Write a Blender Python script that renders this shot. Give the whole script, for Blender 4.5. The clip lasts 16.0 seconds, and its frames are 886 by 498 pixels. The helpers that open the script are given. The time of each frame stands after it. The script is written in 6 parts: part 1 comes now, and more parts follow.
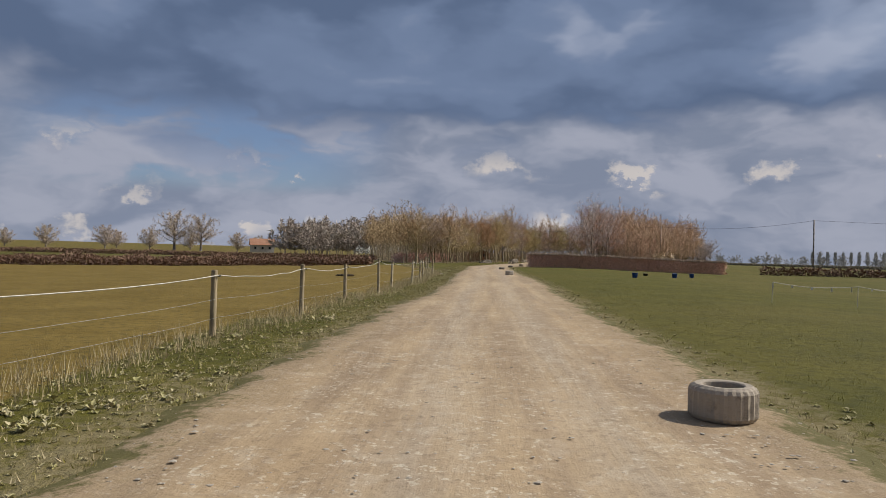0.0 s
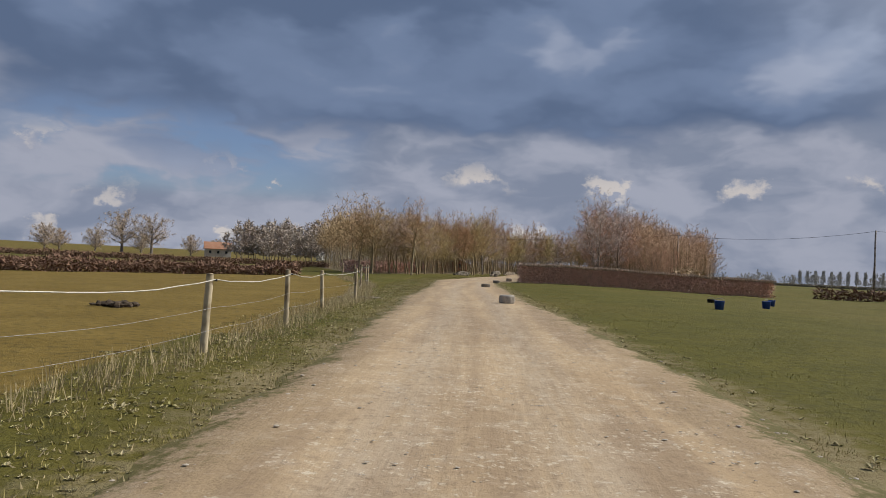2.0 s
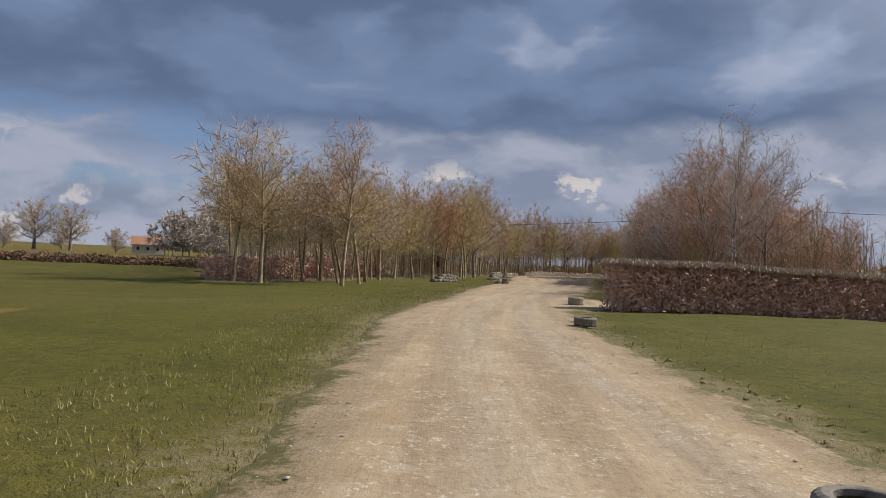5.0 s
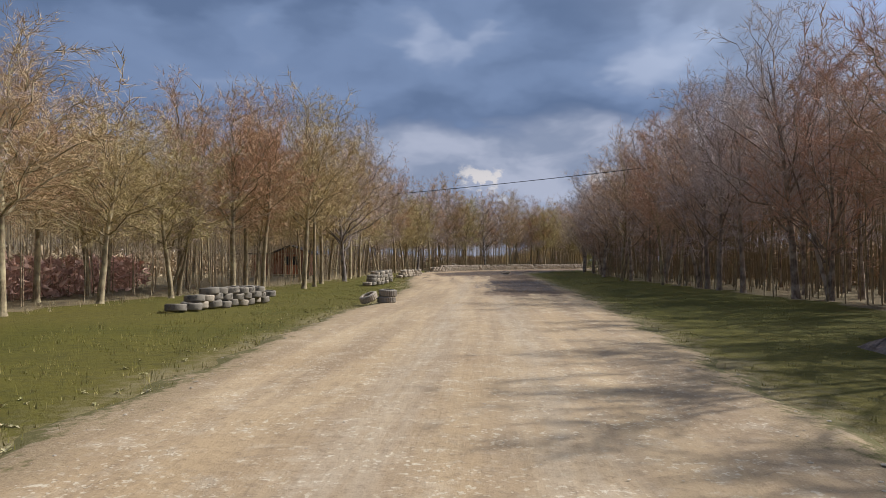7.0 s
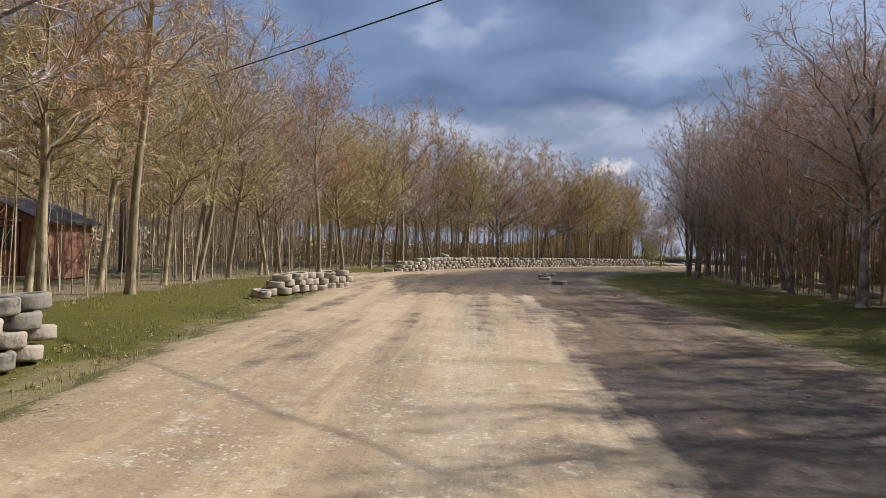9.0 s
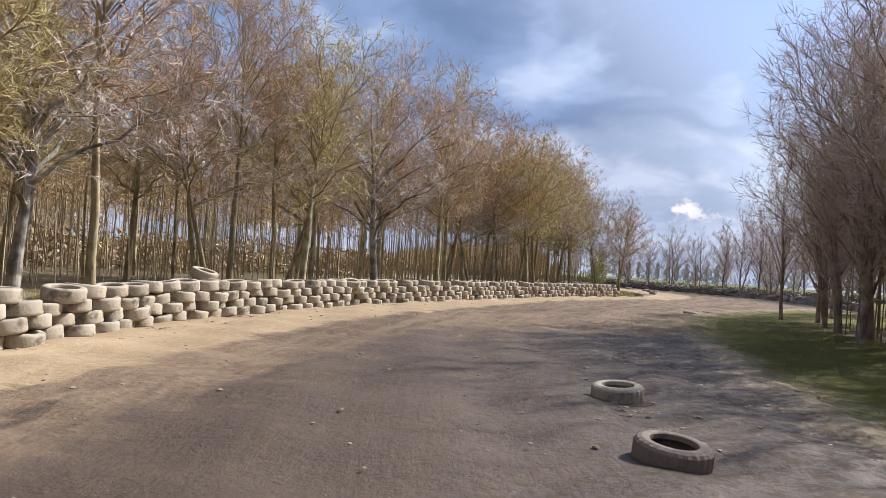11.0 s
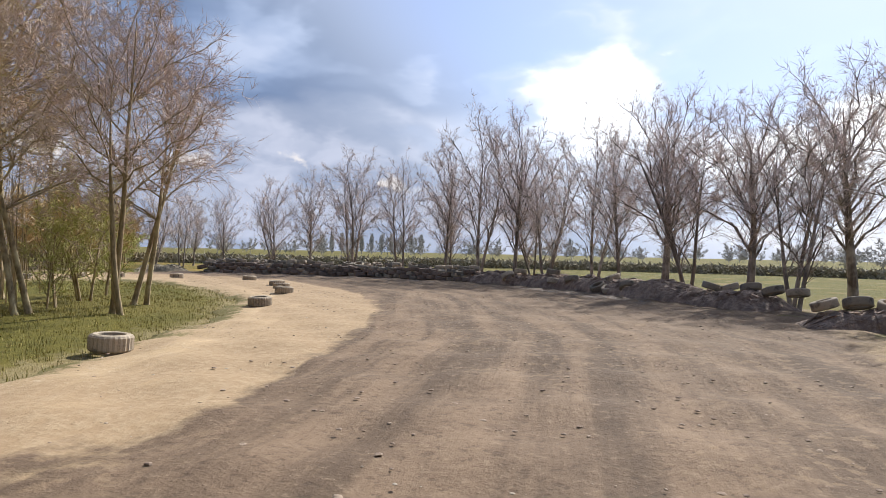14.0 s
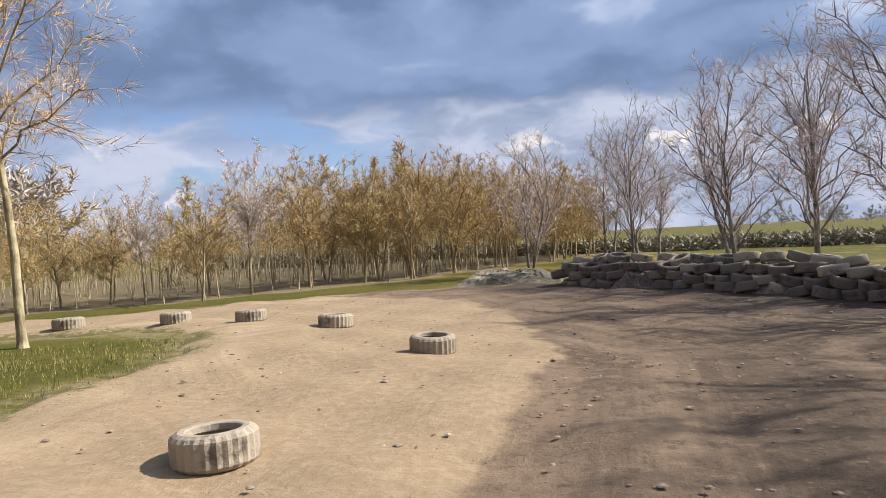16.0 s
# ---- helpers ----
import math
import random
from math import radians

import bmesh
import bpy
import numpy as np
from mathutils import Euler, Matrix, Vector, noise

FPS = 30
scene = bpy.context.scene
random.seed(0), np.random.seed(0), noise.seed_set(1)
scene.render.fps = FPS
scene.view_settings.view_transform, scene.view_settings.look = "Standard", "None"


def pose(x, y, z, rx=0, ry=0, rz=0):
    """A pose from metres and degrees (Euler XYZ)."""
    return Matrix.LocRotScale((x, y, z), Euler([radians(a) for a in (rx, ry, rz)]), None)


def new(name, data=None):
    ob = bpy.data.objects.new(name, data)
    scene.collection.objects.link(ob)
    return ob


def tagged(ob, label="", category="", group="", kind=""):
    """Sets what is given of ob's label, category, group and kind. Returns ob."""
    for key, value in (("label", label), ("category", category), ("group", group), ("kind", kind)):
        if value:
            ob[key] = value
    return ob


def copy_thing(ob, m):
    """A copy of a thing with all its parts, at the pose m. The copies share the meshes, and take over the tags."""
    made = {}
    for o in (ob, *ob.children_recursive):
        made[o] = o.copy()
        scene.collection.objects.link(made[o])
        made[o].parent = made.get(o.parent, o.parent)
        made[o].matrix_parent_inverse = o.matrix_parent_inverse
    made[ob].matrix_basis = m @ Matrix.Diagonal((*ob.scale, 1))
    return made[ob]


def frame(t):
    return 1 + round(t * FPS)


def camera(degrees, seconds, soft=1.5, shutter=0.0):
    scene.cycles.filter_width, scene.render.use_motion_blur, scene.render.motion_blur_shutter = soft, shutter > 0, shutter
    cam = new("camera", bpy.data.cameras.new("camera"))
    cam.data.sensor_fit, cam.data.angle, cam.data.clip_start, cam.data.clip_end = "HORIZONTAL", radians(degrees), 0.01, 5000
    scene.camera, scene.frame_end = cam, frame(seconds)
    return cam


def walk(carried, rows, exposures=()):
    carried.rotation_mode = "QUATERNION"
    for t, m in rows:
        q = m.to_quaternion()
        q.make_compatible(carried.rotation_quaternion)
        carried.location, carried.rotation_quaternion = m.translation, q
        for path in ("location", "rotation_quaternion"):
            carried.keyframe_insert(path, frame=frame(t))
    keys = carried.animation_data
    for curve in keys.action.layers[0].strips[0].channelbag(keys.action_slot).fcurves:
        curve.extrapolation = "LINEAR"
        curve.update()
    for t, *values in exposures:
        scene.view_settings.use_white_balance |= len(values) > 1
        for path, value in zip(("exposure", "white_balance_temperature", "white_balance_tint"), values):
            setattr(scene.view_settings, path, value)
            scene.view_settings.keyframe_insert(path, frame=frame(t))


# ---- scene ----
cam = camera(64.5, 16.0, soft=0.85)
PATH = [
    (0.0, pose(0.000, 0.000, 1.537, 90.40, -1.36, -0.00)),
    (0.5, pose(0.354, 6.211, 1.560, 91.80, -0.90, -0.99)),
    (1.0, pose(0.826, 12.592, 1.515, 90.91, -2.19, -1.54)),
    (1.5, pose(1.252, 19.237, 1.440, 91.34, -2.70, -1.71)),
    (2.0, pose(1.580, 26.099, 1.442, 91.29, -2.70, -1.96)),
    (2.5, pose(1.901, 33.501, 1.466, 91.06, -3.98, -1.81)),
    (3.0, pose(2.223, 41.154, 1.504, 90.95, -3.75, -1.53)),
    (3.5, pose(2.450, 48.601, 1.454, 90.29, -4.58, -1.46)),
    (4.0, pose(2.644, 56.052, 1.470, 90.54, -3.94, -1.67)),
    (4.2, pose(2.677, 59.041, 1.564, 90.35, -3.92, -1.86)),
    (6.3, pose(7.036, 93.807, 1.471, 92.77, -0.42, -10.05)),
    (6.5, pose(7.812, 97.480, 1.493, 91.47, -0.79, -10.77)),
    (7.0, pose(10.089, 106.892, 1.497, 90.85, -0.09, -11.85)),
    (7.5, pose(12.687, 116.596, 1.520, 91.64, -1.01, -12.06)),
    (8.0, pose(15.168, 126.173, 1.500, 90.72, -0.72, -10.87)),
    (8.2, pose(16.148, 129.985, 1.497, 90.34, -0.98, -10.82)),
    (10.3, pose(24.625, 166.682, 1.511, 89.88, -3.10, -16.12)),
    (10.5, pose(25.556, 169.281, 1.514, 92.37, -2.77, -17.81)),
    (11.0, pose(28.366, 175.819, 1.469, 91.15, -3.76, -21.78)),
    (11.5, pose(31.615, 182.894, 1.487, 91.32, -3.02, -28.25)),
    (12.0, pose(35.806, 189.652, 1.496, 91.80, -4.39, -38.33)),
    (12.5, pose(40.777, 195.236, 1.467, 92.89, -2.61, -46.22)),
    (13.0, pose(45.606, 199.428, 1.488, 90.66, -0.94, -46.31)),
    (13.5, pose(51.211, 203.184, 1.523, 91.34, -0.91, -45.94)),
    (14.0, pose(56.505, 207.036, 1.508, 90.15, -1.17, -45.00)),
    (14.5, pose(61.336, 210.871, 1.466, 89.71, 0.05, -43.56)),
    (15.0, pose(66.177, 215.128, 1.436, 88.95, 3.11, -34.10)),
    (15.5, pose(70.369, 220.437, 1.570, 88.42, 4.92, -17.86)),
    (16.0, pose(73.000, 225.900, 1.484, 89.00, 2.89, 3.22)),
]
walk(cam, PATH, exposures=[(0.0, 0.02, 6500, 10), (4.2, 0.06, 6450, 10), (6.3, 0.30, 6200, 10), (8.2, 0.33, 6150, 10), (10.3, 0.80, 6100, 10), (11.5, 0.98, 6100, 10), (12.5, 0.90, 6100, 10), (13.5, 0.82, 6300, 10), (15.0, 0.95, 6350, 8), (16.0, 0.85, 6350, 10)])

# ---- sky and sun ----
SUN_AZ, SUN_EL = radians(78), radians(41)          # from north (+y) towards east (+x)
sun_dir = Vector((math.sin(SUN_AZ) * math.cos(SUN_EL), math.cos(SUN_AZ) * math.cos(SUN_EL), math.sin(SUN_EL)))
sun = new("sun", bpy.data.lights.new("sun", "SUN"))
sun.data.energy, sun.data.angle, sun.data.color = 4.3, radians(0.6), (1.0, 0.955, 0.89)
sun.matrix_world = Matrix.Translation((40, 100, 200)) @ sun_dir.to_track_quat("Z", "Y").to_matrix().to_4x4()


class Nodes:
    """Short hand for building a node tree."""

    def __init__(self, tree):
        self.t, self.gloss = tree, None
        tree.nodes.clear()

    def add(self, kind, values=None, **props):
        n = self.t.nodes.new(kind)
        for k, v in props.items():
            setattr(n, k, v)
        for k, v in (values or {}).items():
            self.put(n.inputs[k], v)
        return n

    def put(self, socket, v):
        if isinstance(v, bpy.types.NodeSocket):
            self.t.links.new(v, socket)
        else:
            socket.default_value = v

    def math(self, op, a, b=0.0, clamp=False):
        n = self.add("ShaderNodeMath", {0: a, 1: b}, operation=op, use_clamp=clamp)
        return n.outputs[0]

    def vmath(self, op, a, b=(0, 0, 0)):
        n = self.add("ShaderNodeVectorMath", {0: a, 1: b}, operation=op)
        return n.outputs["Value"] if op == "DOT_PRODUCT" else n.outputs[0]

    def noise(self, vec, scale, detail=4.0, rough=0.55, dist=0.0):
        n = self.add("ShaderNodeTexNoise", {"Scale": scale, "Detail": detail, "Roughness": rough, "Distortion": dist})
        if vec is not None:
            self.put(n.inputs["Vector"], vec)
        return n.outputs["Fac"]

    def voronoi(self, vec, scale, feature="F1"):
        n = self.add("ShaderNodeTexVoronoi", {"Scale": scale}, feature=feature)
        if vec is not None:
            self.put(n.inputs["Vector"], vec)
        return n

    def ramp(self, fac, lo, hi, a=0.0, b=1.0):
        n = self.add("ShaderNodeMapRange", {0: fac, 1: lo, 2: hi, 3: a, 4: b}, interpolation_type="SMOOTHSTEP")
        return n.outputs[0]

    def mix(self, fac, a, b, blend="MIX"):
        n = self.add("ShaderNodeMix", {"Factor": fac}, data_type="RGBA", blend_type=blend)
        self.put(n.inputs[6], a if isinstance(a, bpy.types.NodeSocket) else (*a[:3], 1))
        self.put(n.inputs[7], b if isinstance(b, bpy.types.NodeSocket) else (*b[:3], 1))
        return n.outputs[2]


def build_world():
    w = bpy.data.worlds.new("sky")
    scene.world = w
    w.use_nodes = True
    g = Nodes(w.node_tree)
    d = g.add("ShaderNodeTexCoord").outputs["Generated"]
    sep = g.add("ShaderNodeSeparateXYZ", {0: d})
    z = g.math("MAXIMUM", sep.outputs[2], 0.0)
    az = g.math("ARCTAN2", sep.outputs[0], sep.outputs[1])
    sky = g.add("ShaderNodeTexSky", sky_type="NISHITA", sun_disc=False, sun_elevation=SUN_EL, sun_rotation=SUN_AZ)
    near = g.vmath("DOT_PRODUCT", d, tuple(sun_dir))
    # rolling grey cloud deck: long folds, flattened towards the horizon, with billowing borders
    flat = g.add("ShaderNodeCombineXYZ", {0: g.math("MULTIPLY", az, 3.4), 1: g.math("MULTIPLY", z, 7.4), 2: 0.0}).outputs[0]
    warp = g.add("ShaderNodeTexNoise", {"Vector": flat, "Scale": 1.6, "Detail": 4.0, "Roughness": 0.55}).outputs["Color"]
    warp_f = g.noise(flat, 3.4, 5.0, 0.6)
    bent = g.vmath("ADD", flat, g.vmath("MULTIPLY", g.vmath("SUBTRACT", warp, (0.5, 0.5, 0.5)), (0.65, 0.65, 0.0)))
    folds = g.noise(g.vmath("ADD", bent, (8.3, 1.25, 0.0)), 0.72, 3.0, 0.45)
    billow = g.add("ShaderNodeTexVoronoi", {"Vector": bent, "Scale": 1.35, "Detail": 3.0, "Roughness": 0.5, "Smoothness": 0.6}, feature="SMOOTH_F1").outputs["Distance"]
    body = g.math("ADD", g.math("MULTIPLY", folds, 0.84), g.math("MULTIPLY", g.math("SUBTRACT", 0.9, billow), 0.2))
    deck = g.mix(g.ramp(body, 0.36, 0.50), (0.100, 0.142, 0.235), (0.158, 0.212, 0.330))
    deck = g.mix(g.ramp(body, 0.49, 0.62), deck, (0.300, 0.345, 0.455))
    # towards the sun the deck lights up and breaks
    lit_up = g.ramp(near, 0.60, 0.86)
    deck = g.mix(g.math("MULTIPLY", lit_up, g.ramp(body, 0.38, 0.54, 0.45, 1.0)), deck, (0.66, 0.71, 0.83))
    white = g.math("ADD", body, g.math("MULTIPLY", g.math("SUBTRACT", warp_f, 0.5), 0.25))
    deck = g.mix(g.math("MULTIPLY", g.ramp(near, 0.70, 0.90), g.ramp(white, 0.44, 0.56)), deck, (0.98, 0.99, 1.0))
    deck = g.mix(g.ramp(g.math("ADD", near, g.math("MULTIPLY", g.math("SUBTRACT", white, 0.5), 0.3)), 0.95, 1.01), deck, (2.6, 2.55, 2.45))
    # low band: lilac haze, cream cumulus heads and blue gaps
    low = g.ramp(g.math("ADD", z, g.math("MULTIPLY", g.math("SUBTRACT", body, 0.5), 0.42)), 0.10, 0.165, 1.0, 0.0)
    soft = g.noise(bent, 1.9, 4.0, 0.5)
    haze = g.mix(g.ramp(soft, 0.36, 0.62), (0.215, 0.250, 0.335), (0.365, 0.385, 0.465))
    fine = g.add("ShaderNodeCombineXYZ", {0: g.math("MULTIPLY", az, 7.5), 1: g.math("MULTIPLY", z, 9.5), 2: 3.0}).outputs[0]
    edge = g.add("ShaderNodeTexNoise", {"Vector": fine, "Scale": 3.4, "Detail": 5.0, "Roughness": 0.62}).outputs["Color"]
    fine = g.vmath("ADD", fine, g.vmath("MULTIPLY", g.vmath("SUBTRACT", edge, (0.5, 0.5, 0.5)), (0.75, 0.75, 0.0)))
    puff = lambda v: g.add("ShaderNodeTexVoronoi", {"Vector": v, "Scale": 1.15, "Detail": 2.0, "Roughness": 0.45, "Smoothness": 0.35, "Randomness": 0.95}, feature="SMOOTH_F1").outputs["Distance"]
    near_puff, up_puff = puff(fine), puff(g.vmath("ADD", fine, (0.05, 0.16, 0.0)))
    groups = g.noise(g.vmath("ADD", flat, (2.0, 6.0, 0.0)), 1.3, 2.0, 0.5)
    west = g.ramp(az, -0.05, -0.22)
    spot = g.math("MULTIPLY", g.ramp(z, 0.115, 0.165, 1.0, 0.0), g.ramp(g.math("ADD", groups, g.math("MULTIPLY", west, 0.08)), 0.42, 0.48))
    head = g.math("MULTIPLY", g.ramp(near_puff, 0.64, 0.44), spot)
    crest = g.mix(g.ramp(g.math("SUBTRACT", up_puff, near_puff), -0.06, 0.10), (0.33, 0.35, 0.43), (0.64, 0.585, 0.545))
    heads = g.mix(g.math("MULTIPLY", head, 0.85), haze, crest)
    heads = g.mix(g.ramp(near, 0.64, 0.86, 0.0, 0.85), heads, (0.62, 0.67, 0.78))
    cloud = g.mix(g.math("MULTIPLY", low, 0.92), deck, heads)
    open_west = g.math("MULTIPLY", g.math("MULTIPLY", west, g.ramp(az, -0.62, -0.40)), g.math("MULTIPLY", g.ramp(z, 0.07, 0.10), g.ramp(z, 0.16, 0.21, 1.0, 0.0)))
    open_sun = g.math("MULTIPLY", g.ramp(near, 0.72, 0.84), g.ramp(body, 0.46, 0.41))
    gap = g.math("MULTIPLY", g.math("MAXIMUM", g.math("MULTIPLY", open_west, g.ramp(soft, 0.58, 0.46)), g.math("MULTIPLY", open_sun, 0.8)), g.math("SUBTRACT", 1.0, head))
    bg1 = g.add("ShaderNodeBackground", {"Color": g.mix(1.0, sky.outputs[0], (0.82, 0.89, 1.12), "MULTIPLY"), "Strength": 0.075})
    bg2 = g.add("ShaderNodeBackground", {"Color": cloud, "Strength": 1.0})
    m = g.add("ShaderNodeMixShader", {0: g.math("SUBTRACT", 1.0, g.math("MULTIPLY", gap, 0.85)), 1: bg1.outputs[0], 2: bg2.outputs[0]})
    g.add("ShaderNodeOutputWorld", {0: m.outputs[0]})


build_world()


# ---- materials ----
def material(name, build, rough=0.9, bump=0.0, spec=0.3):
    """build(g, co) gives the colour socket and a height socket or None; co are world-sized coordinates."""
    m = bpy.data.materials.new(name)
    m.use_nodes = True
    g = Nodes(m.node_tree)
    co = g.add("ShaderNodeTexCoord").outputs["Object"]
    col, height = build(g, co)
    p = g.add("ShaderNodeBsdfPrincipled", {"Roughness": rough, "Specular IOR Level": spec})
    g.put(p.inputs["Base Color"], col if isinstance(col, bpy.types.NodeSocket) else (*col, 1))
    if g.gloss is not None:
        g.put(p.inputs["Roughness"], g.gloss)
    if height is not None and bump:
        b = g.add("ShaderNodeBump", {"Strength": 1.0, "Distance": bump, "Height": height})
        g.put(p.inputs["Normal"], b.outputs[0])
    g.add("ShaderNodeOutputMaterial", {0: p.outputs[0]})
    return m


def random_of(g):
    return g.add("ShaderNodeObjectInfo").outputs["Random"]


def island_of(g):
    return g.add("ShaderNodeNewGeometry").outputs["Random Per Island"]


def two_tone(a, b, scale, fine=0.0, lo=0.35, hi=0.65, c=None, island=0.0):
    def build(g, co):
        n = g.noise(co, scale, 5.0, 0.6)
        f = g.noise(co, fine or scale * 9, 4.0, 0.6)
        col = g.mix(g.ramp(n, lo, hi), a, b)
        if island:
            col = g.mix(g.math("MULTIPLY", island_of(g), island), col, c or b)
        col = g.mix(g.ramp(f, 0.3, 0.7, 0.0, 0.35), col, tuple(v * 0.45 for v in a))
        return col, f
    return build


def cover(g, co):
    """Field cover: grass, dry pasture and leaf litter, by the plan's cover layer."""
    att = g.add("ShaderNodeAttribute", attribute_name="cover")
    sep = g.add("ShaderNodeSeparateColor", {0: att.outputs["Color"]})
    broad, mid, fine, tiny = g.noise(co, 0.05, 4.0), g.noise(co, 0.45, 5.0), g.noise(co, 5.0, 5.0, 0.7), g.noise(co, 28.0, 3.0, 0.7)
    green = g.mix(g.ramp(mid, 0.3, 0.7), (0.084, 0.079, 0.012), (0.117, 0.102, 0.016))
    green = g.mix(g.ramp(broad, 0.42, 0.66, 0.0, 0.6), green, (0.142, 0.112, 0.027))
    dry = g.mix(g.ramp(mid, 0.3, 0.7), (0.174, 0.117, 0.026), (0.221, 0.151, 0.039))
    litter = g.mix(g.ramp(fine, 0.35, 0.65), (0.171, 0.129, 0.071), (0.281, 0.220, 0.130))
    edge = g.math("MULTIPLY", g.math("SUBTRACT", mid, 0.5), 0.9)
    col = g.mix(g.ramp(g.math("ADD", sep.outputs[0], edge), 0.4, 0.6), green, dry)
    col = g.mix(g.ramp(g.math("ADD", sep.outputs[1], edge), 0.4, 0.6), col, litter)
    soil = g.mix(g.ramp(fine, 0.35, 0.65), (0.181, 0.135, 0.072), (0.350, 0.280, 0.147))
    col = g.mix(g.ramp(g.math("ADD", sep.outputs[2], g.math("ADD", edge, g.math("MULTIPLY", g.math("SUBTRACT", fine, 0.5), 1.1))), 0.35, 0.75, 0.0, 0.8), col, soil)
    col = g.mix(g.ramp(fine, 0.42, 0.7, 0.0, 0.5), col, (0.034, 0.036, 0.012))
    col = g.mix(g.ramp(tiny, 0.55, 0.75, 0.0, 0.35), col, (0.137, 0.123, 0.053))
    return col, g.math("ADD", fine, g.math("MULTIPLY", tiny, 0.5))


def gravel(g, co):
    """Pale crushed stone track with mud where the plan's wet layer says so."""
    att = g.add("ShaderNodeAttribute", attribute_name="wet")
    sep = g.add("ShaderNodeSeparateColor", {0: att.outputs["Color"]})
    trail = g.add("ShaderNodeAttribute", attribute_name="trail").outputs["Vector"]
    long_streak = g.noise(g.vmath("MULTIPLY", trail, (0.10, 1.5, 1.0)), 1.0, 5.0, 0.6)
    fine_streak = g.noise(g.vmath("MULTIPLY", trail, (0.5, 5.0, 1.0)), 1.0, 4.0, 0.65)
    broad, mid, fine = g.noise(co, 0.22, 4.0), g.noise(co, 1.3, 6.0, 0.65), g.noise(co, 8.0, 6.0, 0.72)
    grit = g.noise(co, 60.0, 3.0, 0.6)
    peb = g.voronoi(co, 21.0)
    loose = g.math("MULTIPLY", g.ramp(mid, 0.42, 0.66), g.math("SUBTRACT", 1.0, g.math("MULTIPLY", sep.outputs[2], 0.75)))
    pale = g.mix(g.ramp(broad, 0.35, 0.65), (0.384, 0.273, 0.155), (0.447, 0.330, 0.198))
    pale = g.mix(g.ramp(long_streak, 0.38, 0.62, 0.0, 0.8), pale, (0.279, 0.199, 0.122))
    pale = g.mix(g.math("MULTIPLY", sep.outputs[2], g.ramp(fine_streak, 0.3, 0.6, 0.1, 0.55)), pale, (0.447, 0.363, 0.260))
    pale = g.mix(g.ramp(fine, 0.50, 0.66, 0.0, 0.5), pale, (0.211, 0.151, 0.095))
    pale = g.mix(g.math("MULTIPLY", g.ramp(g.noise(co, 2.6, 5.0, 0.7), 0.50, 0.66), 0.35), pale, (0.509, 0.422, 0.308))
    pick = g.ramp(g.noise(peb.outputs["Position"], 9.0, 0.0), 0.50, 0.60)
    stones = g.math("MULTIPLY", g.math("MULTIPLY", g.ramp(peb.outputs["Distance"], 0.20, 0.32, 1.0, 0.0), pick), loose)
    pale = g.mix(g.math("MULTIPLY", stones, 0.8), pale, (0.557, 0.478, 0.355))
    chips = g.math("MULTIPLY", g.ramp(g.noise(co, 17.0, 2.0, 0.5), 0.60, 0.66), g.ramp(mid, 0.38, 0.58))
    pale = g.mix(g.math("MULTIPLY", chips, 0.7), pale, (0.589, 0.509, 0.376))
    stone = g.mix(g.ramp(grit, 0.52, 0.68, 0.0, 0.28), pale, (0.161, 0.115, 0.070))
    mud = g.mix(g.ramp(long_streak, 0.36, 0.62), (0.088, 0.060, 0.039), (0.188, 0.129, 0.083))
    mud = g.mix(g.ramp(mid, 0.45, 0.68, 0.0, 0.7), mud, (0.122, 0.083, 0.054))
    mud = g.mix(g.ramp(fine, 0.54, 0.72, 0.0, 0.55), mud, (0.274, 0.200, 0.135))
    mud = g.mix(g.ramp(fine, 0.36, 0.46, 0.45, 0.0), mud, (0.045, 0.030, 0.021))
    flecks = g.math("MULTIPLY", g.ramp(g.noise(co, 5.5, 4.0, 0.6), 0.54, 0.62), g.ramp(broad, 0.38, 0.58))
    mud = g.mix(g.math("MULTIPLY", flecks, 0.4), mud, (0.267, 0.188, 0.115))
    soak = g.add("ShaderNodeAttribute", attribute_name="soak").outputs["Fac"]
    soak = g.ramp(g.math("ADD", soak, g.math("ADD", g.math("MULTIPLY", g.math("SUBTRACT", long_streak, 0.5), 1.4), g.math("MULTIPLY", g.math("SUBTRACT", mid, 0.5), 0.8))), 0.35, 0.65)
    mud = g.mix(g.math("MULTIPLY", soak, 0.78), mud, (0.059, 0.042, 0.033))
    g.gloss = g.ramp(g.math("MULTIPLY", soak, g.ramp(fine, 0.6, 0.45)), 0.0, 1.0, 0.93, 0.58)
    push = g.math("ADD", g.math("MULTIPLY", g.math("SUBTRACT", long_streak, 0.5), 1.1), g.math("MULTIPLY", g.math("SUBTRACT", mid, 0.5), 0.9))
    wetness = g.ramp(g.math("ADD", sep.outputs[0], push), 0.34, 0.62)
    clay = g.ramp(g.math("ADD", sep.outputs[1], g.math("MULTIPLY", push, 0.7)), 0.30, 0.66)
    col = g.mix(clay, stone, g.mix(g.ramp(fine, 0.4, 0.65), (0.270, 0.188, 0.109), (0.325, 0.240, 0.148)))
    col = g.mix(wetness, col, mud)
    # the worn margin: soil and trodden grass creep in from the verge
    rim = g.add("ShaderNodeAttribute", attribute_name="margin").outputs["Fac"]
    rim = g.math("ADD", rim, g.math("ADD", g.math("MULTIPLY", g.math("SUBTRACT", mid, 0.5), 1.3), g.math("MULTIPLY", g.math("SUBTRACT", fine, 0.5), 1.5)))
    col = g.mix(g.ramp(rim, 0.15, 0.75, 0.6, 0.0), col, g.mix(g.ramp(grit, 0.4, 0.6), (0.215, 0.152, 0.085), (0.344, 0.256, 0.147)))
